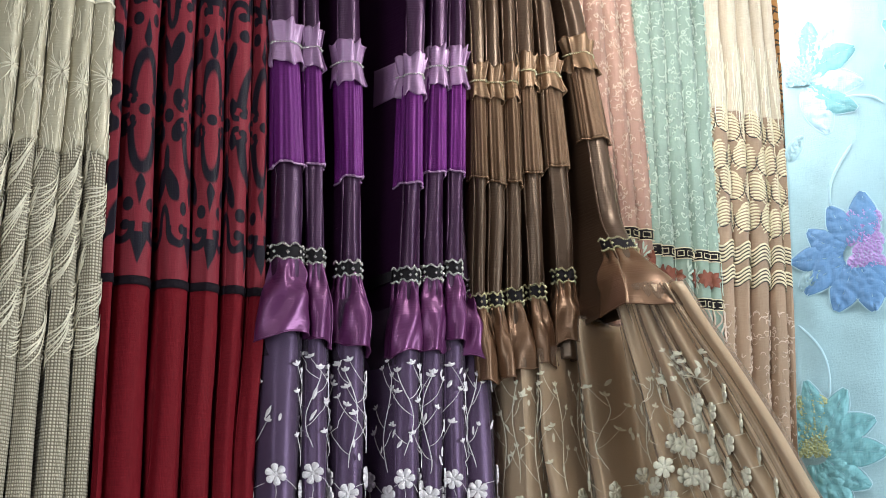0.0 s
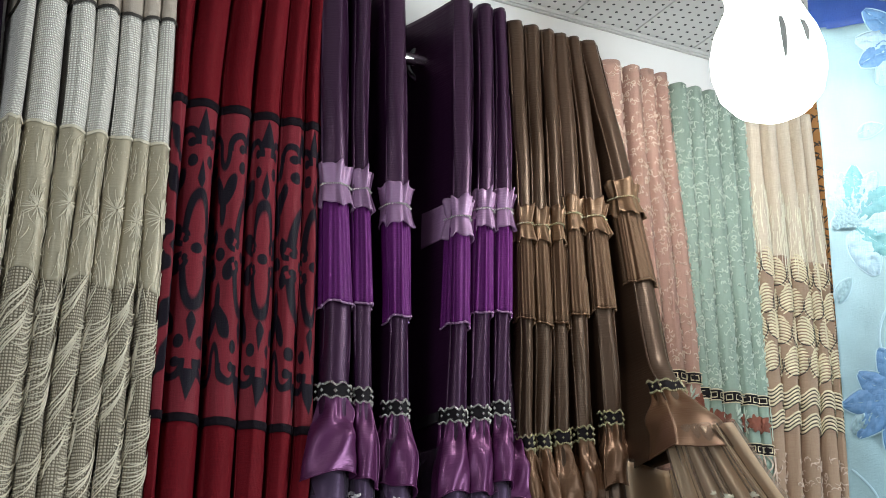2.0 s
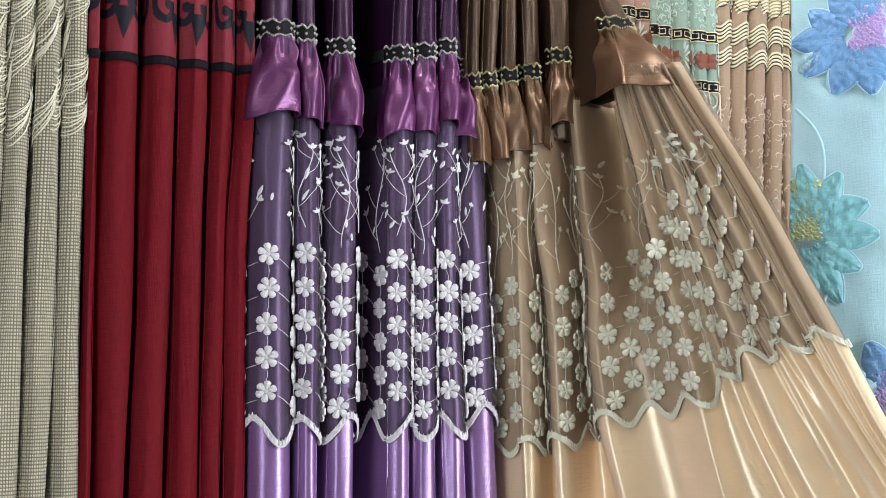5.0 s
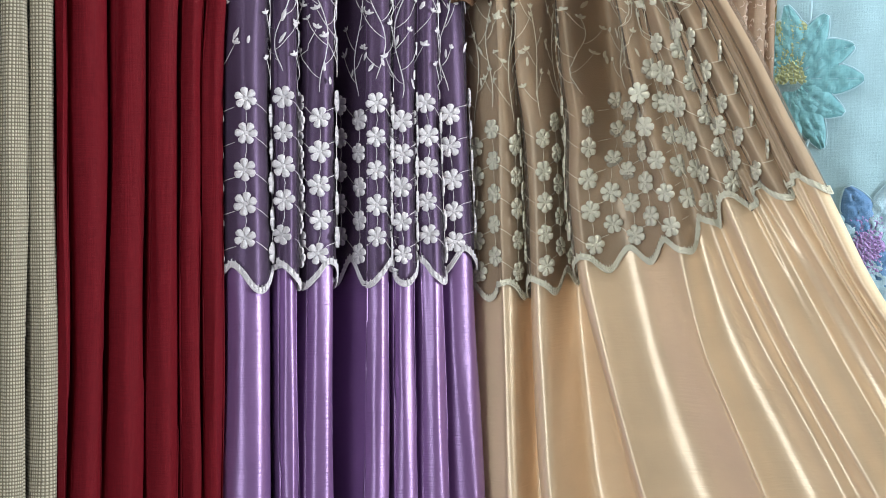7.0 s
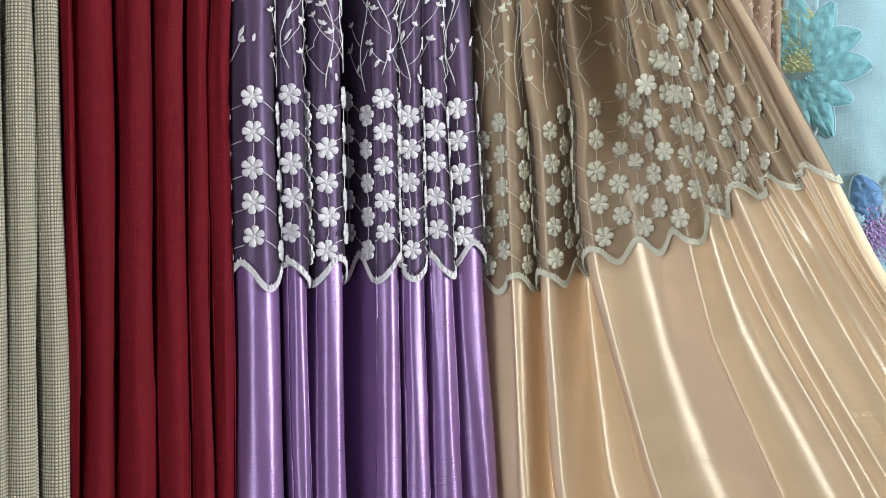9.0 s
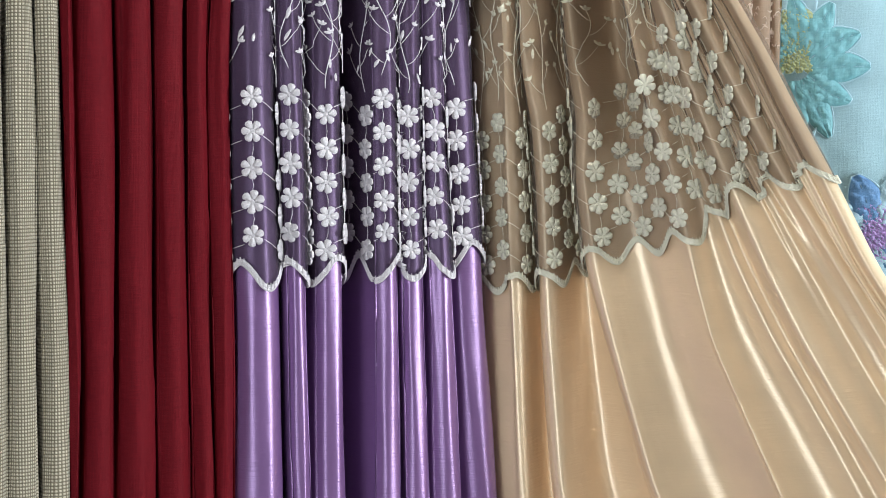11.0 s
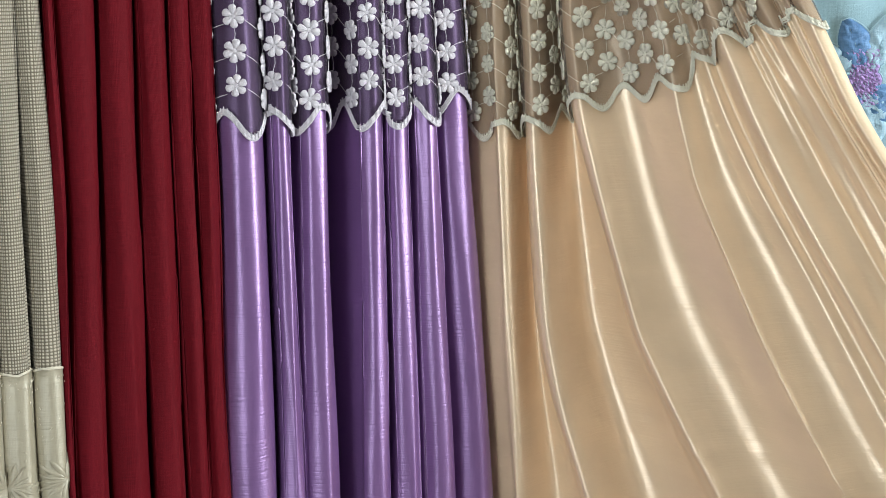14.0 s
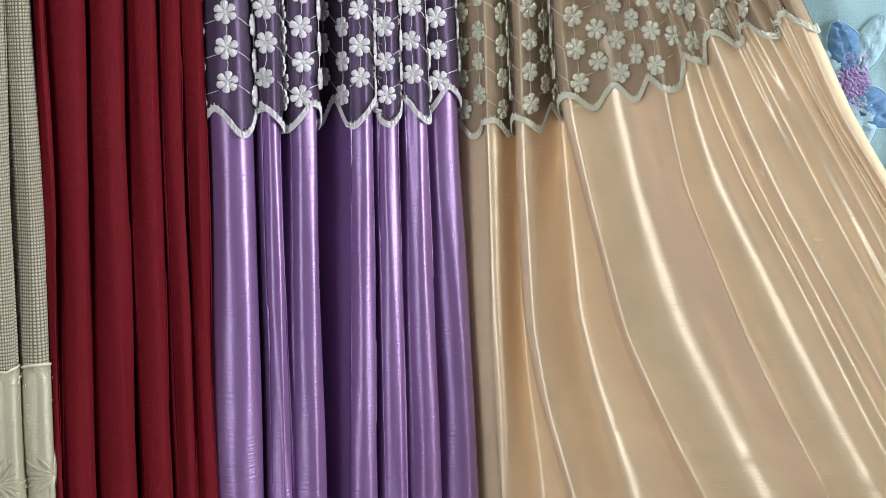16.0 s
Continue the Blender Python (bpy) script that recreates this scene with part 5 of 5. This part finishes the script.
    bloom(0.158, 2.41, M_PALEPETAL, M_AZURE, M_MAUVE, 2.4, 3.6, 8, 0.080, 0.044)
    bloom(0.030, 2.135, M_TEAL, M_PALEPETAL, M_SKY, -1.1, 3.0, 7, 0.082, 0.044, (0.0, 0.02))
    bloom(0.098, 1.868, M_AZURE, M_AZURE, M_MAUVE, 1.5, 3.9, 8, 0.074, 0.045, (0.012, 0.012))
    bloom(0.022, 1.600, M_TEAL, M_TEAL, M_OLIVE, -1.7, 4.4, 9, 0.080, 0.042, (-0.004, 0.022))
    bloom(0.125, 1.372, M_AZURE, M_PALEPETAL, M_MAUVE, 1.2, 4.4, 8, 0.078, 0.045, (0.0, -0.01))
    bloom(0.25, 2.18, M_TEAL, M_TEAL, M_OLIVE, -1.7, 6.0, 9, 0.078, 0.042)
    for u, z, a in ((0.012, 1.825, 0.6), (0.004, 2.015, 0.9), (0.058, 2.27, 0.2), (0.03, 1.44, 2.0)):
        petal(u, z, a, 0.042, 0.024, M_SKY)
    q = np.linspace(0, 1, 18)
    for (u0, z0), (u1, z1), bow in (((0.022, 1.815), (0.066, 1.865), 0.012), ((0.006, 1.775), (0.046, 1.672), 0.016), ((0.066, 1.94), (0.10, 2.03), -0.014), ((0.07, 1.56), (0.045, 1.42), -0.02), ((0.085, 2.10), (0.15, 2.09), 0.012)):
        rim.line(u0 + (u1 - u0) * q + bow * np.sin(3.14 * q), z0 + (z1 - z0) * q + 0.5 * bow * np.sin(3.14 * q), 0.0042, 0.0028)
    rim.done("outline_stitching", M_LIT_RIM, c, "blue outline stitching, coloured pale for the light on its edges", kind="stuff")
    rod = thing("curtain_rod", "steel rod through the eyelets of the ice-blue curtain", "curtain rod")
    rod_between("pole", (BX + DX * 0.02 + 0.01, BY + DY * 0.02 + 0.01, 2.524), (BX + DX * 0.8 + 0.01, BY + DY * 0.8 + 0.01, 2.524), 0.008, M_CHROME, rod)


blue_curtain()


# ---------------------------------------------------------------- lamps
def glow(name, col, strength):
    n = Nodes(name)
    n.set(Roughness=0.4)
    n.b.inputs["Base Color"].default_value = (0.9, 0.9, 0.88, 1)
    n.b.inputs["Emission Color"].default_value = (*col, 1)
    n.b.inputs["Emission Strength"].default_value = strength
    return n.m


def hanging_lamp():
    lamp = thing("light_bulb", "lit white lobed LED bulb hanging from the ceiling by a cord", "light bulb")
    x, y, z = BULB
    m = Matrix.Translation(BULB)
    bm = bmesh.new()
    prof = [(0.004, -0.086), (0.030, -0.082), (0.052, -0.070), (0.068, -0.050), (0.0755, -0.022), (0.0755, 0.005), (0.069, 0.032), (0.058, 0.056), (0.051, 0.072), (0.049, 0.086), (0.051, 0.098), (0.046, 0.104)]
    seg = 48
    rings = []
    for r, h in prof:
        ring = []
        for i in range(seg):
            a = 2 * math.pi * i / seg
            dent = 1 - 0.10 * math.exp(-((math.sin(2 * a + 0.6)) / 0.10) ** 2) * math.exp(-((h + 0.02) / 0.045) ** 2)
            ring.append(bm.verts.new(m @ Vector((r * dent * math.cos(a), r * dent * math.sin(a), h))))
        rings.append(ring)
    for a, b in zip(rings, rings[1:]):
        for i in range(seg):
            bm.faces.new((a[i], a[(i + 1) % seg], b[(i + 1) % seg], b[i])).smooth = True
    bm.faces.new(rings[0][::-1])
    bm.faces.new(rings[-1])
    part("envelope", bm, glow("lit_diffuser", (1.0, 0.985, 0.95), BULB_STRENGTH), lamp, "white lit plastic envelope")
    for a, w, h in ((-2.02, 0.0042, 0.045), (-1.58, 0.0060, 0.026)):
        bm = bmesh.new()
        ring = []
        for i in range(13):
            f = -1 + i / 6
            ww, zz = w * (1 - f * f), h * f + (0.012 if w > 0.005 else 0.0)
            rr = 0.0772 - 0.5 * max(0, zz - 0.005) ** 1.1 - 4.0 * min(0, zz + 0.02) ** 2
            ring.append([bm.verts.new(m @ Vector((rr * math.cos(a + d), rr * math.sin(a + d), zz))) for d in (-ww / 0.075, ww / 0.075)])
        for p, q in zip(ring, ring[1:]):
            bm.faces.new((p[0], p[1], q[1], q[0]))
        part("slit", bm, M_GREY, lamp, "grey slit between the lobes")
    bm = bmesh.new()
    lathe(bm, [(0.052, 0.100), (0.054, 0.104), (0.054, 0.118), (0.050, 0.121), (0.050, 0.125), (0.053, 0.128), (0.053, 0.142), (0.048, 0.148), (0.030, 0.170), (0.022, 0.176), (0.022, 0.215), (0.010, 0.225)], 40, m)
    part("collar", bm, M_GREY, lamp, "ribbed grey plastic collar and holder")
    rod_between("cord", (x, y, z + 0.22), (x, y, CEIL), 0.0035, M_GREY, lamp)
    bm = bmesh.new()
    lathe(bm, [(0.035, CEIL - 0.018), (0.04, CEIL - 0.01), (0.04, CEIL)], 24, Matrix.Translation((x, y, 0)))
    part("ceiling_rose", bm, M_GREY, lamp)


hanging_lamp()


# added fill: an unseen ceiling tube that brightens the curtains from the left
def fill_tube_light(x, y, ang):
    t = thing("fill_tube_light", "unseen white LED tube fitting added on the ceiling as fill light", "tube light", "ceiling tube lights")
    m = Matrix.Translation((x, y, CEIL - 0.03)) @ Matrix.Rotation(ang, 4, "Z") @ Matrix.Rotation(radians(90), 4, "Y")
    bm = bmesh.new()
    lathe(bm, [(0.016, -0.6), (0.016, 0.6)], 20, m)
    part("tube", bm, M_FILL_TUBE, t, "lit tube")
    for e in (-0.62, 0.6):
        bm = bmesh.new()
        lathe(bm, [(0.019, e), (0.019, e + 0.02)], 20, m)
        part("end_cap", bm, M_GREY, t)
    bm = bmesh.new()
    box(bm, (-0.62, -0.02, 0.012), (0.62, 0.02, 0.03))
    bmesh.ops.transform(bm, matrix=Matrix.Translation((x, y, CEIL - 0.03)) @ Matrix.Rotation(ang, 4, "Z"), verts=bm.verts)
    part("batten", bm, M_GREY, t)


M_FILL_TUBE = glow("lit_fill_tube", (1.0, 0.985, 0.96), FILL_TUBE_STRENGTH)
fill_tube_light(-2.2, -1.9, 1.1)
